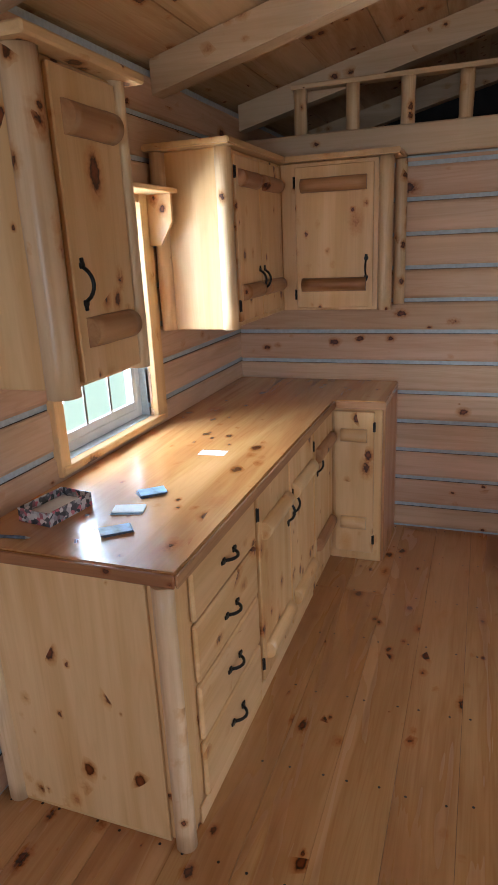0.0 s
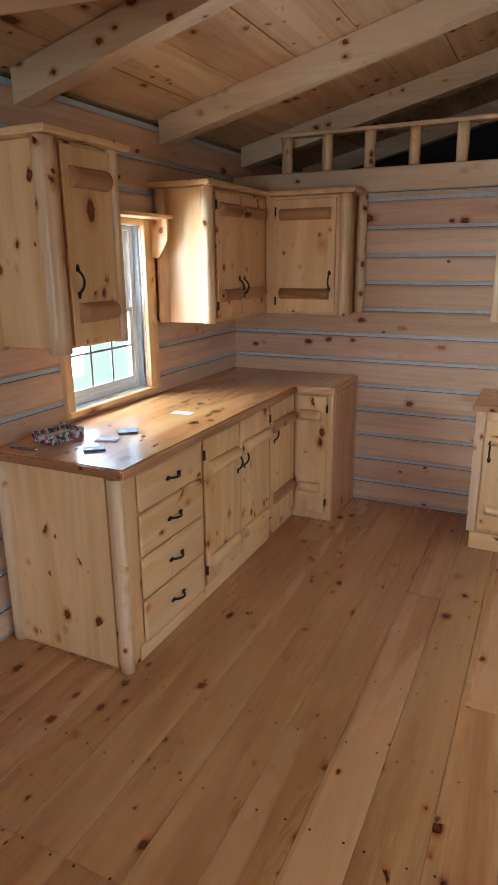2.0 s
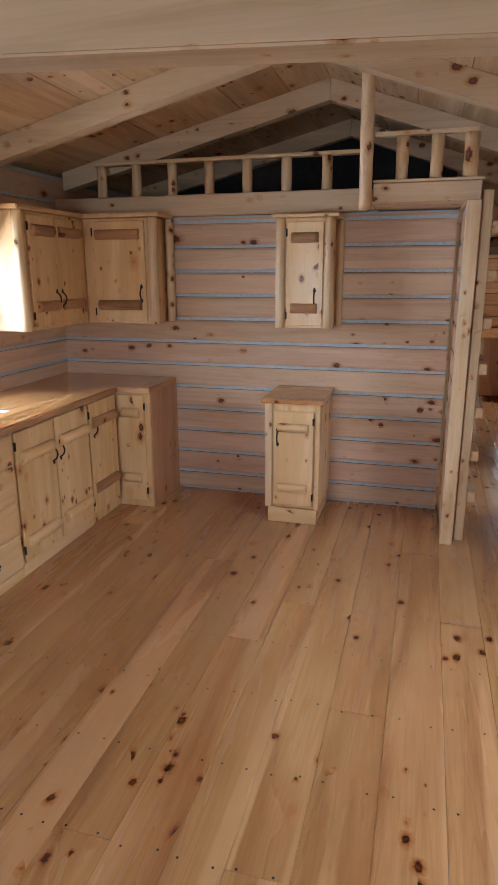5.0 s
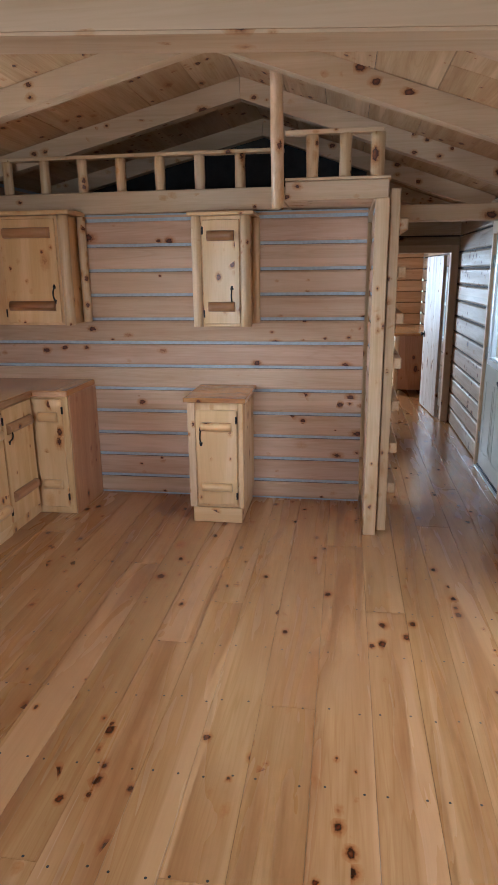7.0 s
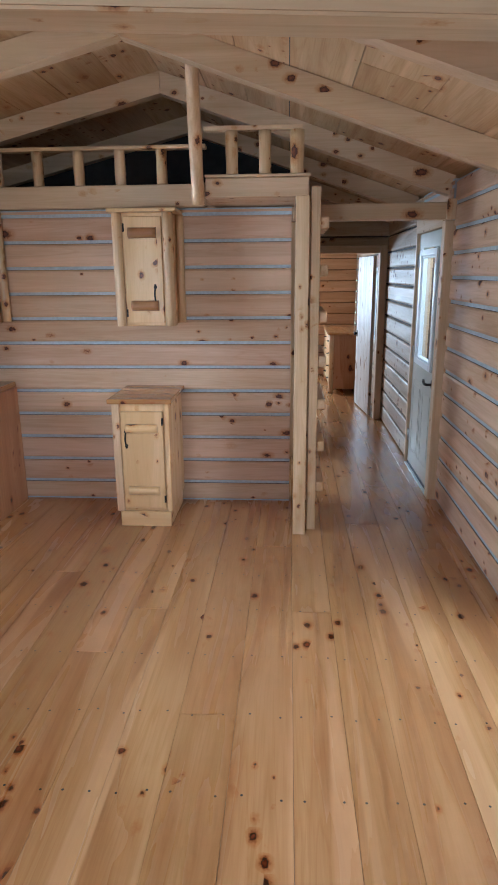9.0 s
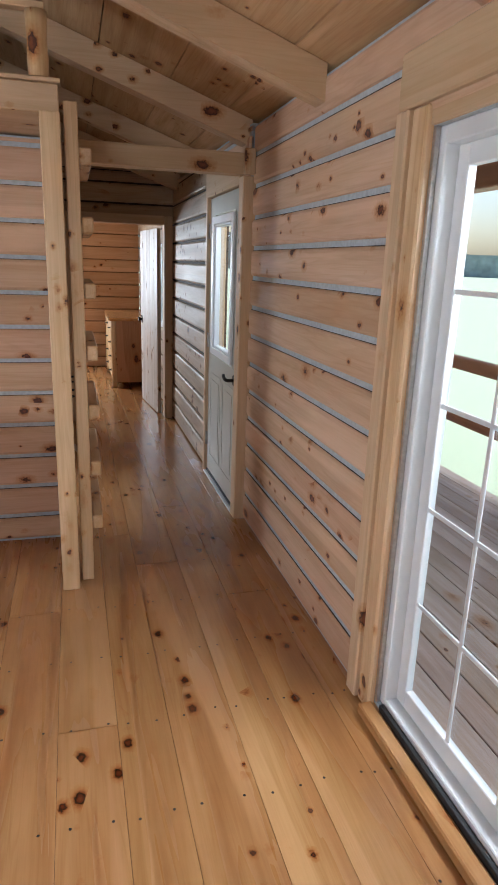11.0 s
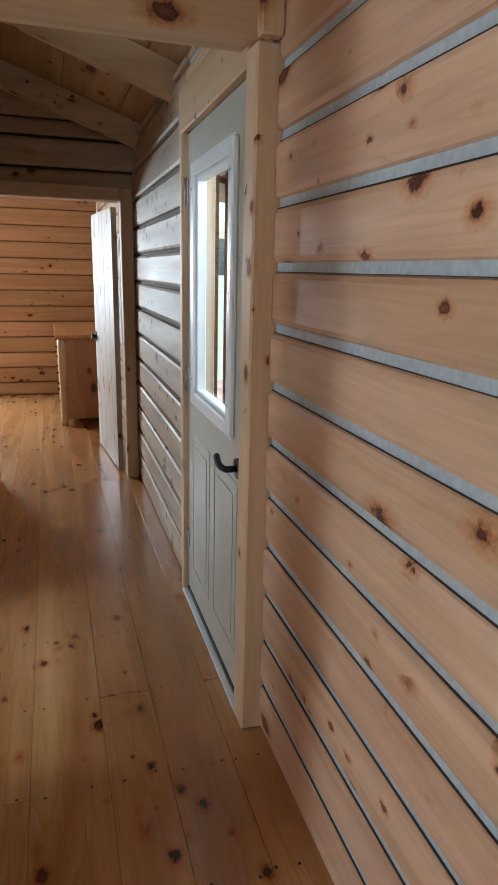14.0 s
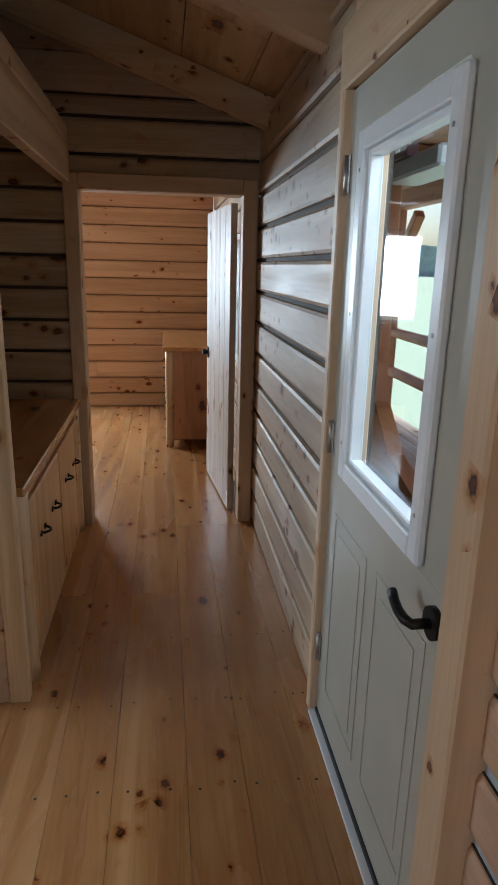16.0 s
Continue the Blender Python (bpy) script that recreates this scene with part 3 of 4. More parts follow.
board("casing_filler", (XN + 0.004, y0, z1 + 0.002), (XN + 0.11, y1, z1 + 0.06), BEAM, pat, 0.003)

ent = thing("entrance_door", "grey-green panelled entrance door with glazed upper half", "door", kind="structure")
y0, y1, z0, z1 = ENTRY
dx = XR - 0.002
slab = part("slab", box((dx, y0 + 0.012, 0.03), (dx + 0.042, y1 - 0.012, 0.93), 0.003), DOORPAINT, ent)
part("slab_top", box((dx, y0 + 0.012, 1.88), (dx + 0.042, y1 - 0.012, z1 - 0.018), 0), DOORPAINT, slab)
part("slab_stile", box((dx, y0 + 0.012, 0.93), (dx + 0.042, 3.975, 1.88), 0), DOORPAINT, slab)
part("slab_stile", box((dx, 4.525, 0.93), (dx + 0.042, y1 - 0.012, 1.88), 0), DOORPAINT, slab)
for a, b in ((3.90, 4.215), (4.285, 4.60)):
    bm = bmesh.new()
    for lo, hi in (((dx - 0.003, a, 0.16), (dx, a + 0.014, 0.80)), ((dx - 0.003, b - 0.014, 0.16), (dx, b, 0.80)), ((dx - 0.003, a + 0.014, 0.16), (dx, b - 0.014, 0.174)), ((dx - 0.003, a + 0.014, 0.786), (dx, b - 0.014, 0.80))):
        box(lo, hi, 0.002, bm)
    box((dx - 0.003, a + 0.05, 0.21), (dx, b - 0.05, 0.75), 0.004, bm)
    part("raised_panel", bm, DOORPAINT, slab)
lite = part("glazing_frame", box((dx - 0.022, 3.945, 0.945), (dx, 3.995, 1.865), 0.006), WHITE, ent, "white plastic glazing frame")
for lo, hi in (((dx - 0.022, 4.49, 0.945), (dx, 4.54, 1.865)), ((dx - 0.022, 3.995, 0.945), (dx, 4.49, 0.995)), ((dx - 0.022, 3.995, 1.815), (dx, 4.49, 1.865)),
               ((dx - 0.010, 3.995, 0.995), (dx + 0.03, 4.012, 1.815)), ((dx - 0.010, 4.473, 0.995), (dx + 0.03, 4.49, 1.815)), ((dx - 0.010, 4.012, 0.995), (dx + 0.03, 4.473, 1.012)), ((dx - 0.010, 4.012, 1.798), (dx + 0.03, 4.473, 1.815))):
    part("frame_strip", box(lo, hi, 0.004), WHITE, lite)
pane(lite, (dx + 0.016, 4.008, 1.008), (dx + 0.022, 4.477, 1.802))
for i in range(3):
    for yy in (3.97, 4.515):
        part("screw_cap", rod((dx - 0.024, yy, 1.05 + 0.36 * i), (dx - 0.021, yy, 1.05 + 0.36 * i), 0.005, 8, steps=1), STEEL, lite)
lev = part("lever_handle", rod((dx - 0.014, 3.868, 0.865), (dx, 3.868, 0.865), 0.034, 20, steps=1), IRON, ent, "black lever door handle")
part("lever", tube([(dx - 0.014, 3.868, 0.865), (dx - 0.05, 3.868, 0.865), (dx - 0.058, 3.885, 0.866), (dx - 0.06, 3.915, 0.868), (dx - 0.058, 3.945, 0.874), (dx - 0.055, 3.968, 0.883)], 0.011, 10), IRON, lev)
for z in (0.27, 1.02, 1.78):
    hg = part("hinge", box((dx - 0.006, y1 - 0.03, z - 0.05), (dx - 0.0005, y1 + 0.004, z + 0.05), 0.002), STEEL, ent, "steel butt hinge")
    part("pin", rod((dx - 0.008, y1 - 0.009, z - 0.052), (dx - 0.008, y1 - 0.009, z + 0.052), 0.006, 8, steps=1), STEEL, hg)
board("casing", (XR - 0.030, y0 - 0.09, 0), (XR + 0.12, y0 + 0.004, 2.035), BEAM, ent, 0.006)
board("jamb_stop", (XR - 0.012, y0 + 0.005, 0.02), (XR + 0.12, y0 + 0.011, z1), BEAM, ent, 0.002)
board("casing", (XR - 0.026, y1 + 0.002, 0), (XR + 0.12, y1 + 0.045, z1), BEAM, ent, 0.005)
board("head_casing", (XR - 0.028, y0, z1 - 0.012), (XR + 0.12, y1 + 0.045, z1 + 0.15), BEAM, ent, 0.005)
part("sweep", box((dx - 0.006, y0 + 0.012, 0.012), (dx + 0.03, y1 - 0.012, 0.028), 0.002), DARK, ent, "black rubber door sweep")
part("sill", box((XR - 0.03, y0, 0.002), (XR + 0.14, y1, 0.011), 0.002), WHITE, ent)

dw = thing("doorway_trim", "squared pine trim round the bedroom doorway", "door frame", kind="structure")
x0, x1, z1 = DOORWAY[0], DOORWAY[1], DOORWAY[3]
board("jamb", (x0 - 0.075, YD - 0.022, 0), (x0 + 0.002, YD + 0.13, z1 + 0.08), BEAM, dw, 0.005)
board("jamb", (x1 - 0.002, YD - 0.022, 0), (x1 + 0.078, YD + 0.13, z1 + 0.08), BEAM, dw, 0.005)
board("head", (x0 + 0.004, YD - 0.020, z1 - 0.002), (x1 - 0.004, YD + 0.13, z1 + 0.082), BEAM, dw, 0.005)

idoor = thing("bedroom_door", "pale pine plank door standing open into bedroom", "door", kind="structure")
n = 5
wid = 0.83
for i in range(n):
    a, b = wid * i / n, wid * (i + 1) / n
    board("plank", (a + 0.001, -0.019, 0.012), (b - 0.001, 0.019, 1.875), GREYPINE, idoor, 0.003, axis="z")
part("knob", rod((0.77, 0.019, 0.93), (0.77, 0.06, 0.93), 0.012, 12, r1=0.026, steps=3), IRON, idoor, "black round door knob")
part("latch_plate", box((0.745, 0.019, 0.89), (0.795, 0.024, 0.97), 0.002), IRON, idoor)
idoor.matrix_world = pose(2.868, 6.62, 0, 0, 0, 95.5)

bw = thing("window_2", "white framed bedroom window", "window", kind="structure")
y0, y1, z0, z1 = BEDWIN
for lo, hi in (((XR, y0, z0), (XR + 0.1, y0 + 0.04, z1)), ((XR, y1 - 0.04, z0), (XR + 0.1, y1, z1)), ((XR, y0 + 0.04, z0), (XR + 0.1, y1 - 0.04, z0 + 0.04)), ((XR, y0 + 0.04, z1 - 0.04), (XR + 0.1, y1 - 0.04, z1)), ((XR + 0.03, y0 + 0.04, (z0 + z1) / 2 - 0.02), (XR + 0.06, y1 - 0.04, (z0 + z1) / 2 + 0.02))):
    part("window_frame", box(lo, hi, 0.003), WHITE, bw)
pane(bw, (XR + 0.04, y0 + 0.03, z0 + 0.03), (XR + 0.046, y1 - 0.03, z1 - 0.03))
for nm, (a, b, z0, z1) in (("window_3", ENDWIN), ("window_4", REARWIN)):
    w4 = thing(nm, "plain white framed window", "window", kind="structure")
    for u, v, s, t in ((a, a + 0.04, z0, z1), (b - 0.04, b, z0, z1), (a + 0.04, b - 0.04, z0, z0 + 0.04), (a + 0.04, b - 0.04, z1 - 0.04, z1)):
        lo, hi = ((u, YE + 0.03, s), (v, YE + 0.11, t)) if nm == "window_3" else ((u, YR - 0.1, s), (v, YR - 0.02, t))
        part("window_frame", box(lo, hi, 0.003), WHITE, w4)

# ---- loft rail, post and ladder ----
sill = thing("loft_sill", "pine sill log along the top of the partition", "beam")
board("beam", (XL + 0.002, YB - 0.018, 2.134), (1.30, YB + 0.10, 2.283), BEAM, sill, 0.008)
rail = thing("loft_railing", "low pine loft railing with half-log balusters", "railing")
board("top_rail", (-0.76, YB - 0.005, 2.508), (1.32, YB + 0.075, 2.533), LOG, rail, 0.004)
for i in range(7):
    c = -0.715 + 0.288 * i
    part("baluster", rod((c, YB + 0.03, 2.283), (c, YB + 0.03, 2.508), 0.037, 12, wob=0.03), LOG["z"], rail)
jut = thing("loft_edge_beam", "squared pine beam under the loft landing", "beam")
board("front_beam", (1.385, 3.045, 2.13), (2.0, 3.10, 2.238), BEAM, jut, 0.005)
board("cap", (1.385, 3.03, 2.24), (2.01, 3.11, 2.256), BEAM, jut, 0.003)
board("side_beam", (1.31, 3.11, 2.14), (1.365, YB - 0.02, 2.235), BEAM, jut, 0.005)
post = thing("loft_post", "peeled round pine log post up to rafter", "post")
part("pole", rod((1.342, 3.045, 2.095), (1.352, 2.845, 2.80), 0.040, 16, r1=0.036, wob=0.03, steps=12), LOG["z"], post)
jr = thing("landing_railing", "short pine railing on the loft landing", "railing")
board("top_rail", (1.385, 3.035, 2.492), (1.96, 3.095, 2.518), LOG, jr, 0.004)
for c, r in ((1.545, 0.037), (1.74, 0.037), (1.928, 0.042)):
    part("baluster", rod((c, 3.068, 2.257), (c, 3.068, 2.492), r, 12, wob=0.03), LOG["z"], jr)
rim = thing("loft_rim_board", "broad pine rim board along the loft edge", "beam")
board("board", (1.915, 3.12, 2.125), (1.985, YD - 0.005, 2.20), BEAM, rim, 0.005)
board("board", (1.93, 4.90, 1.93), (1.985, YD - 0.006, 2.12), BEAM, rim, 0.005)
stud = thing("stud_post", "squared pine post at the partition end", "post")
board("post", (1.922, 2.995, 0), (2.003, 3.058, 2.128), LOG, stud, 0.004)
lad = thing("loft_ladder", "pine ladder to the loft with thick square rungs", "ladder")
board("stringer", (2.015, 3.085, 0), (2.073, 3.165, 2.19), LOG, lad, 0.004)
board("stringer", (2.015, 3.66, 0), (2.073, 3.74, 2.19), LOG, lad, 0.004)
for i in range(7):
    z = 0.31 + 0.279 * i
    board("rung", (2.075, 3.085, z - 0.035), (2.125, 3.74, z + 0.035), LOG, lad, 0.007)
far = thing("alcove_post", "narrow pine casing board at alcove corner", "post")
board("post", (1.90, 4.845, 0), (1.968, 4.895, 2.12), LOG, far, 0.003)


# ---- cabinets ----
def log_post(parent, x, y, z0, z1, r=0.033):
    return part("corner_post", rod((x, y, z0), (x, y, z1), r, 16, wob=0.025, steps=10), LOG["z"], parent, "peeled round log corner post")


def log_door(parent, axis, face, side, a, b, z0, z1, handle_at=None, hinge_at=None, battens=(0.16, 0.86), light=False, big=0.036, edge=True):
    """A plank door with a half-log batten above and below. axis: the way it is wide; face: plane it sits on; side: the way it looks."""
    def P(u, d, z):
        return (u, face + side * d, z) if axis == "x" else (face + side * d, u, z)
    out = (0, side, 0) if axis == "x" else (side, 0, 0)
    door = part("door", box(P(a, 0.001, z0), P(b, 0.02, z1), 0.004), CAB["z"], parent)
    h = z1 - z0
    for f in battens:
        z = z0 + f * h
        fam = CAB if light else BATTEN
        part("batten", rod(P(a + 0.035, 0.02, z), P(b - 0.035, 0.02, z), big, 12, wob=0.015, half=out), fam[axis], door, "peeled half-log batten")
    if handle_at:
        u, z = handle_at
        handle_pull(door, P(u, 0.02, z), out, (0, 0, 1), 0.095)
    if hinge_at is not None:
        for f in (0.1, 0.9):
            hinge(door, P(hinge_at, 0.012, z0 + f * h), out)
    return door


# drawer unit
FX = -0.445
du = thing("drawer_cabinet", "knotty pine base cabinet with four drawers", "cabinet")
part("body", box((XL + 0.03, 1.228, 0.0), (FX, 1.878, 0.888), 0.003), CAB["z"], du)
part("end_panel", box((XL + 0.07, 1.215, 0.012), (FX - 0.06, 1.226, 0.885), 0.002), CAB["z"], du, "wide pine end panel with dark knots")
part("end_panel", box((XL + 0.07, 1.2165, 0.0), (FX - 0.06, 1.2275, 0.011), 0.001), CAB["x"], du)
log_post(du, FX - 0.010, 1.222, 0.0, 0.888, 0.031)
log_post(du, XL + 0.05, 1.228, 0.0, 0.888, 0.036)
for z0, z1 in ((0.70, 0.872), (0.495, 0.688), (0.29, 0.483), (0.075, 0.278)):
    dr = part("drawer_front", box((FX + 0.001, 1.335, z0), (FX + 0.02, 1.862, z1), 0.007), CAB["y"], du)
    handle_pull(dr, (FX + 0.02, 1.60, (z0 + z1) / 2), (1, 0, 0), (0, 1, 0), 0.085)
part("toe_board", box((FX + 0.001, 1.30, 0.0), (FX + 0.008, 1.878, 0.066), 0.002), CAB["y"], du)

dc = thing("double_door_cabinet", "knotty pine base cabinet with two log-battened doors", "cabinet")
part("body", box((XL + 0.03, 1.88, 0.0), (FX, 2.70, 0.888), 0.003), CAB["z"], dc)
log_door(dc, "y", FX, 1, 1.895, 2.285, 0.085, 0.872, handle_at=(2.255, 0.655), hinge_at=1.897, battens=(0.15, 0.80), light=True)
log_door(dc, "y", FX, 1, 2.295, 2.693, 0.085, 0.872, handle_at=(2.335, 0.66), battens=(0.15, 0.80), light=True)
part("toe_board", box((FX + 0.001, 1.88, 0.0), (FX + 0.008, 2.70, 0.078), 0.002), CAB["y"], dc)

cc = thing("corner_cabinet", "knotty pine corner base cabinet with inward corner doors", "cabinet")
part("body", box((XL + 0.03, 2.702, 0.0), (FX, YB - 0.03, 0.888), 0.003), CAB["z"], cc)
part("wing_body", box((FX + 0.001, 3.135, 0.0), (-0.165, YB - 0.03, 0.888), 0.003), CAB["z"], cc)
log_door(cc, "y", FX, 1, 2.712, 3.10, 0.085, 0.872, handle_at=(2.765, 0.69), hinge_at=2.714, battens=(0.22, 0.82))
log_door(cc, "x", 3.135, -1, FX + 0.03, -0.205, 0.055, 0.865, hinge_at=-0.207, battens=(0.22, 0.84), light=True)
part("end_panel", box((-0.164, 3.14, 0.0), (-0.150, YB - 0.002, 0.888), 0.002), REDPINE["z"], cc, "reddish varnished pine end panel")

top = thing("worktop", "varnished pine worktop with an L-shaped plan", "worktop")
bm = bmesh.new()
prof = [(XL + 0.003, 1.212), (-0.41, 1.212), (-0.41, 3.09), (-0.145, 3.09), (-0.145, YB - 0.022), (XL + 0.003, YB - 0.022)]
extrude([(p[0], p[1]) for p in prof], "z", 0.89, 0.93, bm)
bmesh.ops.bevel(bm, geom=[e for e in bm.edges], offset=0.005, segments=2, affect="EDGES")
part("slab", bm, TOP["y"], top)
for lo, hi in (((-0.409, 1.207, 0.889), (-0.400, 3.078, 0.9265)), ((-0.398, 3.078, 0.889), (-0.14, 3.089, 0.9265)), ((XL + 0.004, 1.201, 0.889), (-0.41, 1.211, 0.9265))):
    part("edge_band", box(lo, hi, 0.003), BATTEN[along(lo, hi)], top)

# small base cabinet
bc = thing("small_base_cabinet", "narrow pine base cabinet with one log-battened door", "cabinet")
part("body", box((0.715, 3.115, 0.11), (1.095, YB - 0.002, 0.867), 0.004), CAB["z"], bc)
part("plinth", box((0.735, 3.100, 0.0), (1.085, YB - 0.025, 0.108), 0.003), CAB["x"], bc)
part("stile", box((0.712, 3.100, 0.11), (0.765, 3.114, 0.867), 0.004), LOG["z"], bc)
part("stile", box((1.062, 3.100, 0.11), (1.098, 3.114, 0.867), 0.004), CAB["z"], bc)
log_door(bc, "x", 3.113, -1, 0.772, 1.055, 0.135, 0.815, handle_at=(0.805, 0.63), hinge_at=1.05, battens=(0.19, 0.83), light=True, big=0.03)
part("top", box((0.69, 3.078, 0.868), (1.12, YB - 0.002, 0.90), 0.005), TOP["x"], bc, "varnished reddish pine top")

# small wall cabinet
uc = thing("small_wall_cabinet", "narrow pine wall cabinet with log posts and one door", "wall cabinet")
part("body", box((0.755, 3.40, 1.35), (1.10, YB - 0.002, 2.085), 0.004), CAB["z"], uc)
part("crown", box((0.695, 3.335, 2.086), (1.15, YB - 0.002, 2.108), 0.004), CAB["x"], uc)
log_post(uc, 0.745, 3.40, 1.35, 2.085, 0.034)
log_post(uc, 1.085, 3.395, 1.35, 2.085, 0.036)
part("back_post", rod((1.125, 3.62, 1.36), (1.125, 3.62, 2.085), 0.03, 12, wob=0.02), LOG["z"], uc)
log_door(uc, "x", 3.40, -1, 0.79, 1.045, 1.37, 2.06, handle_at=(0.99, 1.56), hinge_at=0.793, battens=(0.17, 0.85), big=0.034)

# corner wall cabinet
wc = thing("corner_wall_cabinet", "knotty pine corner wall cabinet with log posts and three doors", "wall cabinet")
part("body", box((XL + 0.004, 2.60, 1.36), (-0.765, YB - 0.002, 2.115), 0.004), CAB["z"], wc, "pale plain pine side panel")
part("wing_body", box((-0.764, 3.40, 1.36), (-0.20, YB - 0.002, 2.115), 0.004), CAB["z"], wc)
log_post(wc, -0.775, 2.615, 1.36, 2.115, 0.036)
log_post(wc, XL + 0.045, 2.60, 1.36, 2.115, 0.036)
log_post(wc, -0.205, 3.395, 1.36, 2.115, 0.038)
part("back_post", rod((-0.155, 3.60, 1.37), (-0.155, 3.60, 2.115), 0.032, 12, wob=0.02), LOG["z"], wc)
bm = bmesh.new()
prof = [(XL + 0.004, 2.535), (-0.715, 2.535), (-0.715, 3.335), (-0.13, 3.335), (-0.13, YB - 0.002), (XL + 0.004, YB - 0.002)]
extrude(prof, "z", 2.117, 2.145, bm)
bmesh.ops.bevel(bm, geom=[e for e in bm.edges], offset=0.006, segments=2, affect="EDGES")
part("crown", bm, CAB["y"], wc)
log_door(wc, "y", -0.765, 1, 2.675, 2.985, 1.385, 2.095, handle_at=(2.955, 1.555), hinge_at=2.678, battens=(0.18, 0.87))
log_door(wc, "y", -0.765, 1, 2.992, 3.33, 1.385, 2.095, handle_at=(3.025, 1.555), battens=(0.18, 0.87))
log_door(wc, "x", 3.40, -1, -0.68, -0.265, 1.375, 2.095, handle_at=(-0.30, 1.58), hinge_at=-0.683, battens=(0.17, 0.87))

# single wall cabinet over the end of the worktop
sc = thing("end_wall_cabinet", "tall knotty pine wall cabinet with log corner posts", "wall cabinet")
part("body", box((XL + 0.004, 1.285, 1.375), (-0.715, 1.70, 2.165), 0.004), CAB["z"], sc)
log_post(sc, -0.728, 1.288, 1.36, 2.165, 0.045)
log_post(sc, XL + 0.045, 1.29, 1.36, 2.165, 0.042)
log_post(sc, -0.722, 1.675, 1.37, 2.165, 0.034)
part("crown", box((XL + 0.004, 1.215, 2.166), (-0.655, 1.745, 2.194), 0.006), CAB["y"], sc)
log_door(sc, "y", -0.715, 1, 1.345, 1.638, 1.385, 2.15, handle_at=(1.385, 1.64), battens=(0.17, 0.85), big=0.04)


# chests of drawers
def knob_pull(parent, at, out):
    return handle_pull(parent, at, out, (0, 1, 0), 0.075)


ch = thing("alcove_chest", "pine chest of doors and drawers standing in the alcove", "chest")
part("body", box((1.445, 4.98, 0.0), (1.955, 6.40, 0.75), 0.004), CAB["z"], ch)
log_post(ch, 1.945, 5.0, 0.0, 0.75, 0.035)
log_post(ch, 1.945, 6.38, 0.0, 0.75, 0.035)
part("top", box((1.445, 4.93, 0.751), (1.985, 6.425, 0.785), 0.006), TOP["y"], ch)
for a, b in ((5.06, 5.68), (5.70, 6.32)):
    d = part("door", box((1.956, a, 0.07), (1.974, b, 0.69), 0.005), CAB["z"], ch)
    for yy in (a + 0.18, b - 0.18):
        knob_pull(d, (1.974, yy, 0.50), (1, 0, 0))
bd = thing("bedroom_dresser", "pine dresser with log corner posts and many drawers", "dresser")
part("body", box((2.50, 8.16, 0.06), (2.975, 9.35, 0.835), 0.004), REDPINE["z"], bd, "plain pine side panel")
for yy in (8.165, 9.34):
    for xx in (2.50, 2.95):
        log_post(bd, xx, yy, 0.0, 0.835, 0.035)
part("top", box((2.445, 8.10, 0.836), (2.98, 9.40, 0.872), 0.006), TOP["y"], bd)
for i in range(4):
    dr = part("drawer_front", box((2.480, 8.22, 0.10 + 0.18 * i), (2.499, 9.29, 0.27 + 0.18 * i), 0.005), CAB["y"], bd)
    for yy in (8.42, 9.1):
        knob_pull(dr, (2.480, yy, 0.185 + 0.18 * i), (-1, 0, 0))


# ---- small things on the worktop ----
T = 0.9305
bx = thing("card_box", "small printed cardboard tray with papers in it", "box")
for lo, hi in (((-0.065, -0.095, 0), (-0.062, 0.095, 0.045)), ((0.062, -0.095, 0), (0.065, 0.095, 0.045)), ((-0.062, -0.095, 0), (0.062, -0.092, 0.045)), ((-0.062, 0.092, 0), (0.062, 0.095, 0.045)), ((-0.062, -0.092, 0), (0.062, 0.092, 0.003))):
    part("wall" if hi[2] > 0.01 else "bottom", box(lo, hi, 0), PRINT, bx)
part("contents", box((-0.055, -0.085, 0.0035), (0.055, 0.085, 0.022), 0.002), PAPER, bx)
bx.matrix_world = pose(-0.955, 1.47, T, 0, 0, -8)


def card_stack(n, size, at, rz, label, cat="cards", dark=False):
    th = thing("card_stack", label, cat)
    for i in range(n):
        p = part("card", box((-size[0] / 2, -size[1] / 2, i * 0.0026), (size[0] / 2, size[1] / 2, i * 0.0026 + 0.0022), 0), (CARDDARK if dark and i < n - 1 else (BLUEPAPER if i % 2 else PAPER)), th)
        p.matrix_local = pose(random.uniform(-0.004, 0.004), random.uniform(-0.004, 0.004), 0, 0, 0, random.uniform(-6, 6))
    th.matrix_world = pose(*at, 0, 0, rz)
    return th


card_stack(4, (0.055, 0.09), (-0.69, 1.395, T), -50, "stack of dark edged leaflets on the worktop", dark=True)
card_stack(3, (0.06, 0.10), (-0.735, 1.54, T), -70, "few pale loose cards on the worktop")
card_stack(4, (0.06, 0.09), (-0.73, 1.69, T), -45, "stack of blue printed cards on the worktop", dark=True)
note = thing("paper_note", "single white paper slip on the worktop", "paper")
part("sheet", box((-0.055, -0.03, 0), (0.055, 0.03, 0.001), 0), PAPER, note)
note.matrix_world = pose(-0.695, 2.14, T, 0, 0, 4)
pen = thing("pen", "dark ballpoint pen lying on the worktop", "pen")
part("barrel", rod((0, 0, 0.005), (0.125, 0, 0.005), 0.005, 10, steps=2), CARDDARK, pen)
part("tip", rod((0.125, 0, 0.005), (0.14, 0, 0.005), 0.0045, 10, r1=0.001, steps=1), STEEL, pen)
part("clip", box((0.0, -0.0015, 0.0105), (0.04, 0.0015, 0.012), 0), STEEL, pen)
pen.matrix_world = pose(-1.05, 1.265, T, 0, 0, 8)

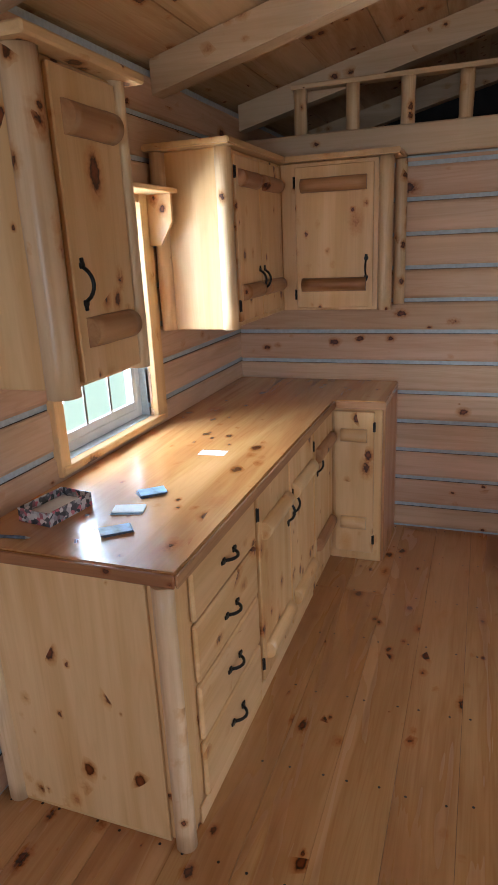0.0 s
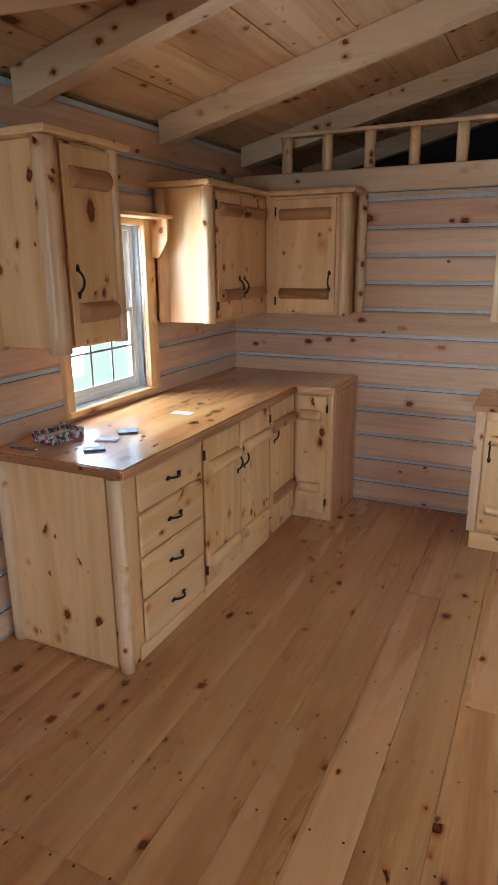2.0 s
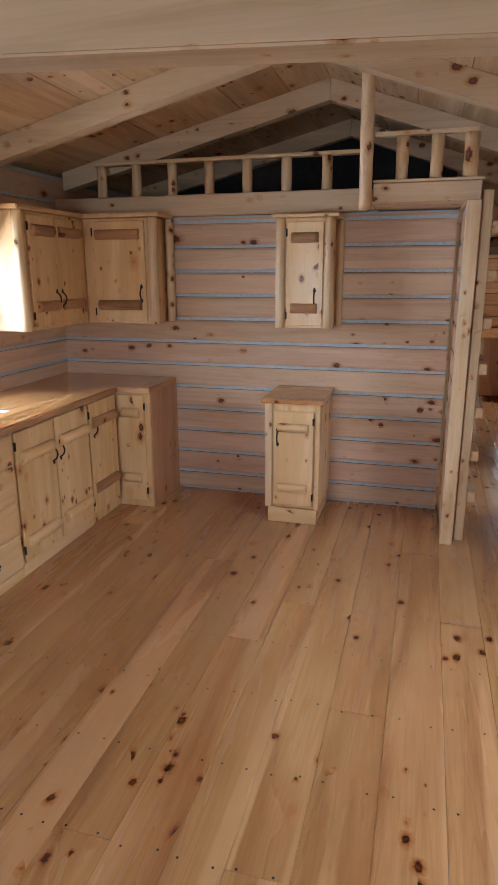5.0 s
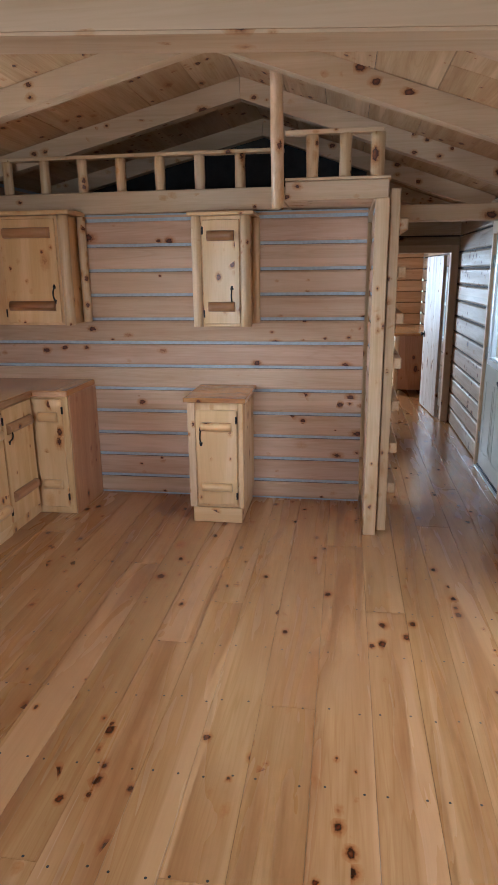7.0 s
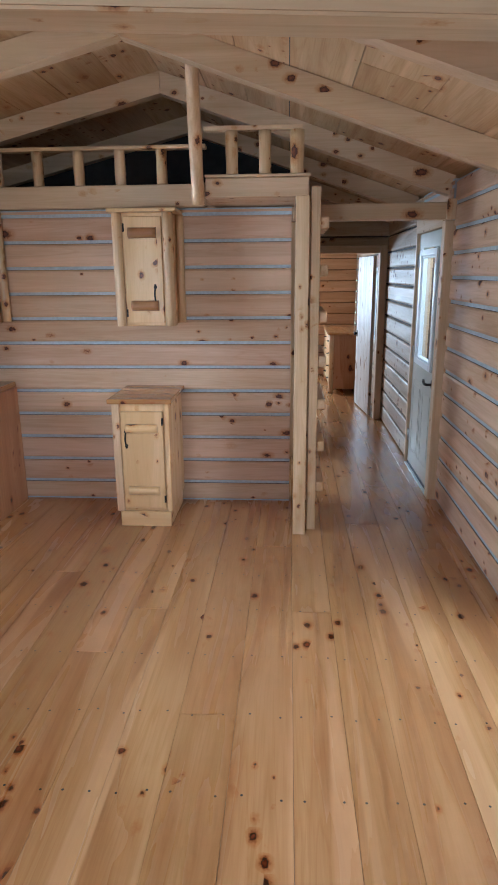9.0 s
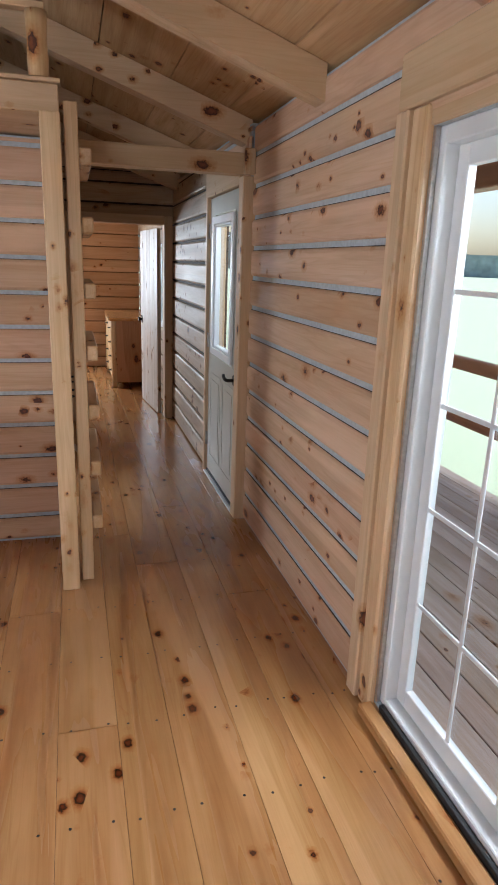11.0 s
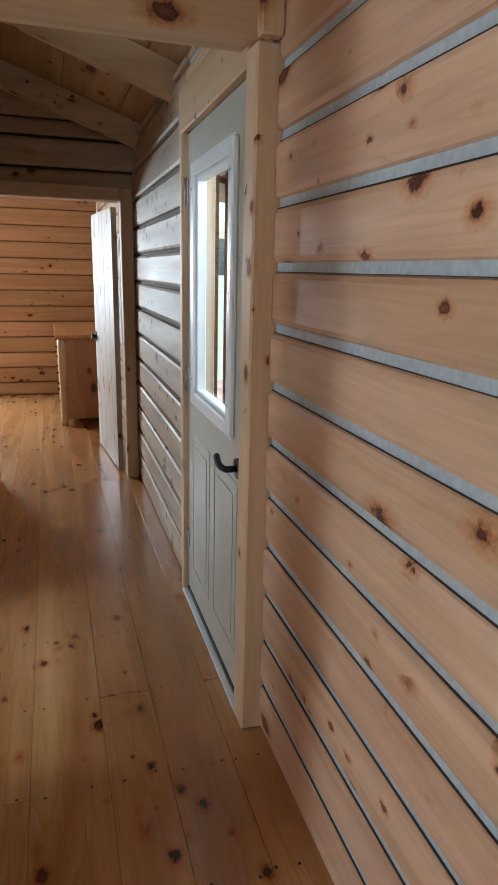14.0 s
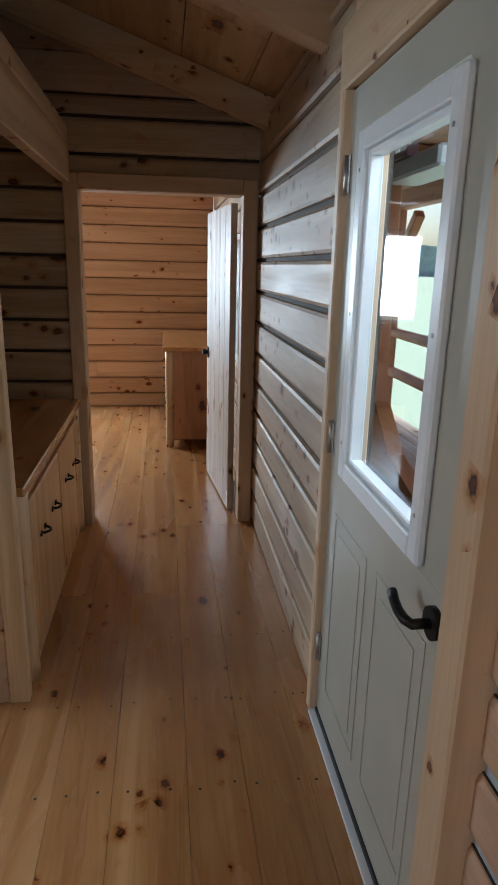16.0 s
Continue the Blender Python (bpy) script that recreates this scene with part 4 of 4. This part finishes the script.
# ---- outside: porch, lawn, hills ----
grd = thing("ground", "green lawn under an overcast sky", "lawn", kind="structure")
part("lawn", box((-400, -400, -0.75), (400, 400, -0.60), 0), GRASS, grd)
deck = thing("porch_deck", "grey-brown porch deck of narrow boards", "deck", kind="structure")
for i in range(14):
    x = XR + 0.16 + 0.143 * i
    part("deck_board", box((x, -2.6, -0.14), (x + 0.137, 11.0, -0.10), 0.003), DECK["y"], deck)
pr = thing("porch_railing", "stained log porch railing with posts", "railing")
rx = XR + 2.0
for y in (-2.4, 0.2, 3.4, 6.6, 9.75):
    part("post", box((rx - 0.07, y - 0.07, -0.1), (rx + 0.07, y + 0.07, 2.15), 0.01), STAIN["z"], pr)
    for s in (-1, 1):
        br = part("brace", box((-0.05, -0.05, 0.0), (0.05, 0.05, 0.75), 0.01), STAIN["z"], pr)
        br.matrix_local = pose(rx, y + s * 0.06, 1.55, -45 * s, 0, 0)
for a, b in ((-2.4, 0.2), (0.2, 3.4), (3.4, 6.6), (6.6, 9.75)):
    for z in (0.44, 0.87):
        part("rail", rod((rx, a, z), (rx, b, z), 0.055, 12, wob=0.04), STAIN["y"], pr)
board("header", (rx - 0.08, -2.6, 2.151), (rx + 0.08, 11.0, 2.33), STAIN, pr, 0.01)
prf = thing("porch_roof", "stained timber porch roof with rafters", "roof", kind="structure")
extr = extrude([(XR + 0.15, 2.62), (rx + 0.4, 2.34), (rx + 0.4, 2.38), (XR + 0.15, 2.66)], "y", -2.8, 11.2)
part("boards", extr, STAIN["y"], prf)
for i in range(9):
    y = -2.3 + 1.45 * i
    part("rafter", extrude([(XR + 0.15, 2.50), (rx + 0.3, 2.335), (rx + 0.3, 2.335), (XR + 0.15, 2.62)], "y", y - 0.04, y + 0.04), STAIN["x"], prf)
frame_post = thing("porch_post", "stained timber post with a slanted brace on porch", "post")
part("post", box((3.55, 6.08, -0.10), (3.66, 6.24, 2.48), 0.012), STAIN["z"], frame_post)
part("brace", extrude([(6.079, 1.05), (5.98, 0.86), (5.72, 0.64), (5.36, 0.54), (5.36, 0.38), (6.079, 0.38)], "x", 3.565, 3.645), STAIN["y"], frame_post)
sgn = thing("alarm_box", "small white box with a maroon sign on porch post", "sign")
part("box", box((3.55, 5.42, 1.935), (3.74, 6.078, 2.02), 0.012), WHITE, sgn)
part("sign", box((3.545, 5.77, 2.0205), (3.60, 5.99, 2.12), 0.004), MAROON, sgn)
part("print", box((3.5425, 5.85, 2.05), (3.5448, 5.91, 2.09), 0), PAPER, sgn)
hl = thing("hills", "hazy wooded hills far away", "hills", kind="structure")
bm = bmesh.new()
for r in range(72):
    a0, a1 = 2 * math.pi * r / 72, 2 * math.pi * (r + 1) / 72
    h0, h1 = [12 + 9 * noise.noise(Vector((math.cos(a) * 2, math.sin(a) * 2, 3))) for a in (a0, a1)]
    v = [bm.verts.new((math.cos(a) * 300, math.sin(a) * 300, h)) for a, h in ((a0, -1), (a1, -1), (a1, h1), (a0, h0))]
    bm.faces.new(v)
part("slope", bm, HILL, hl)
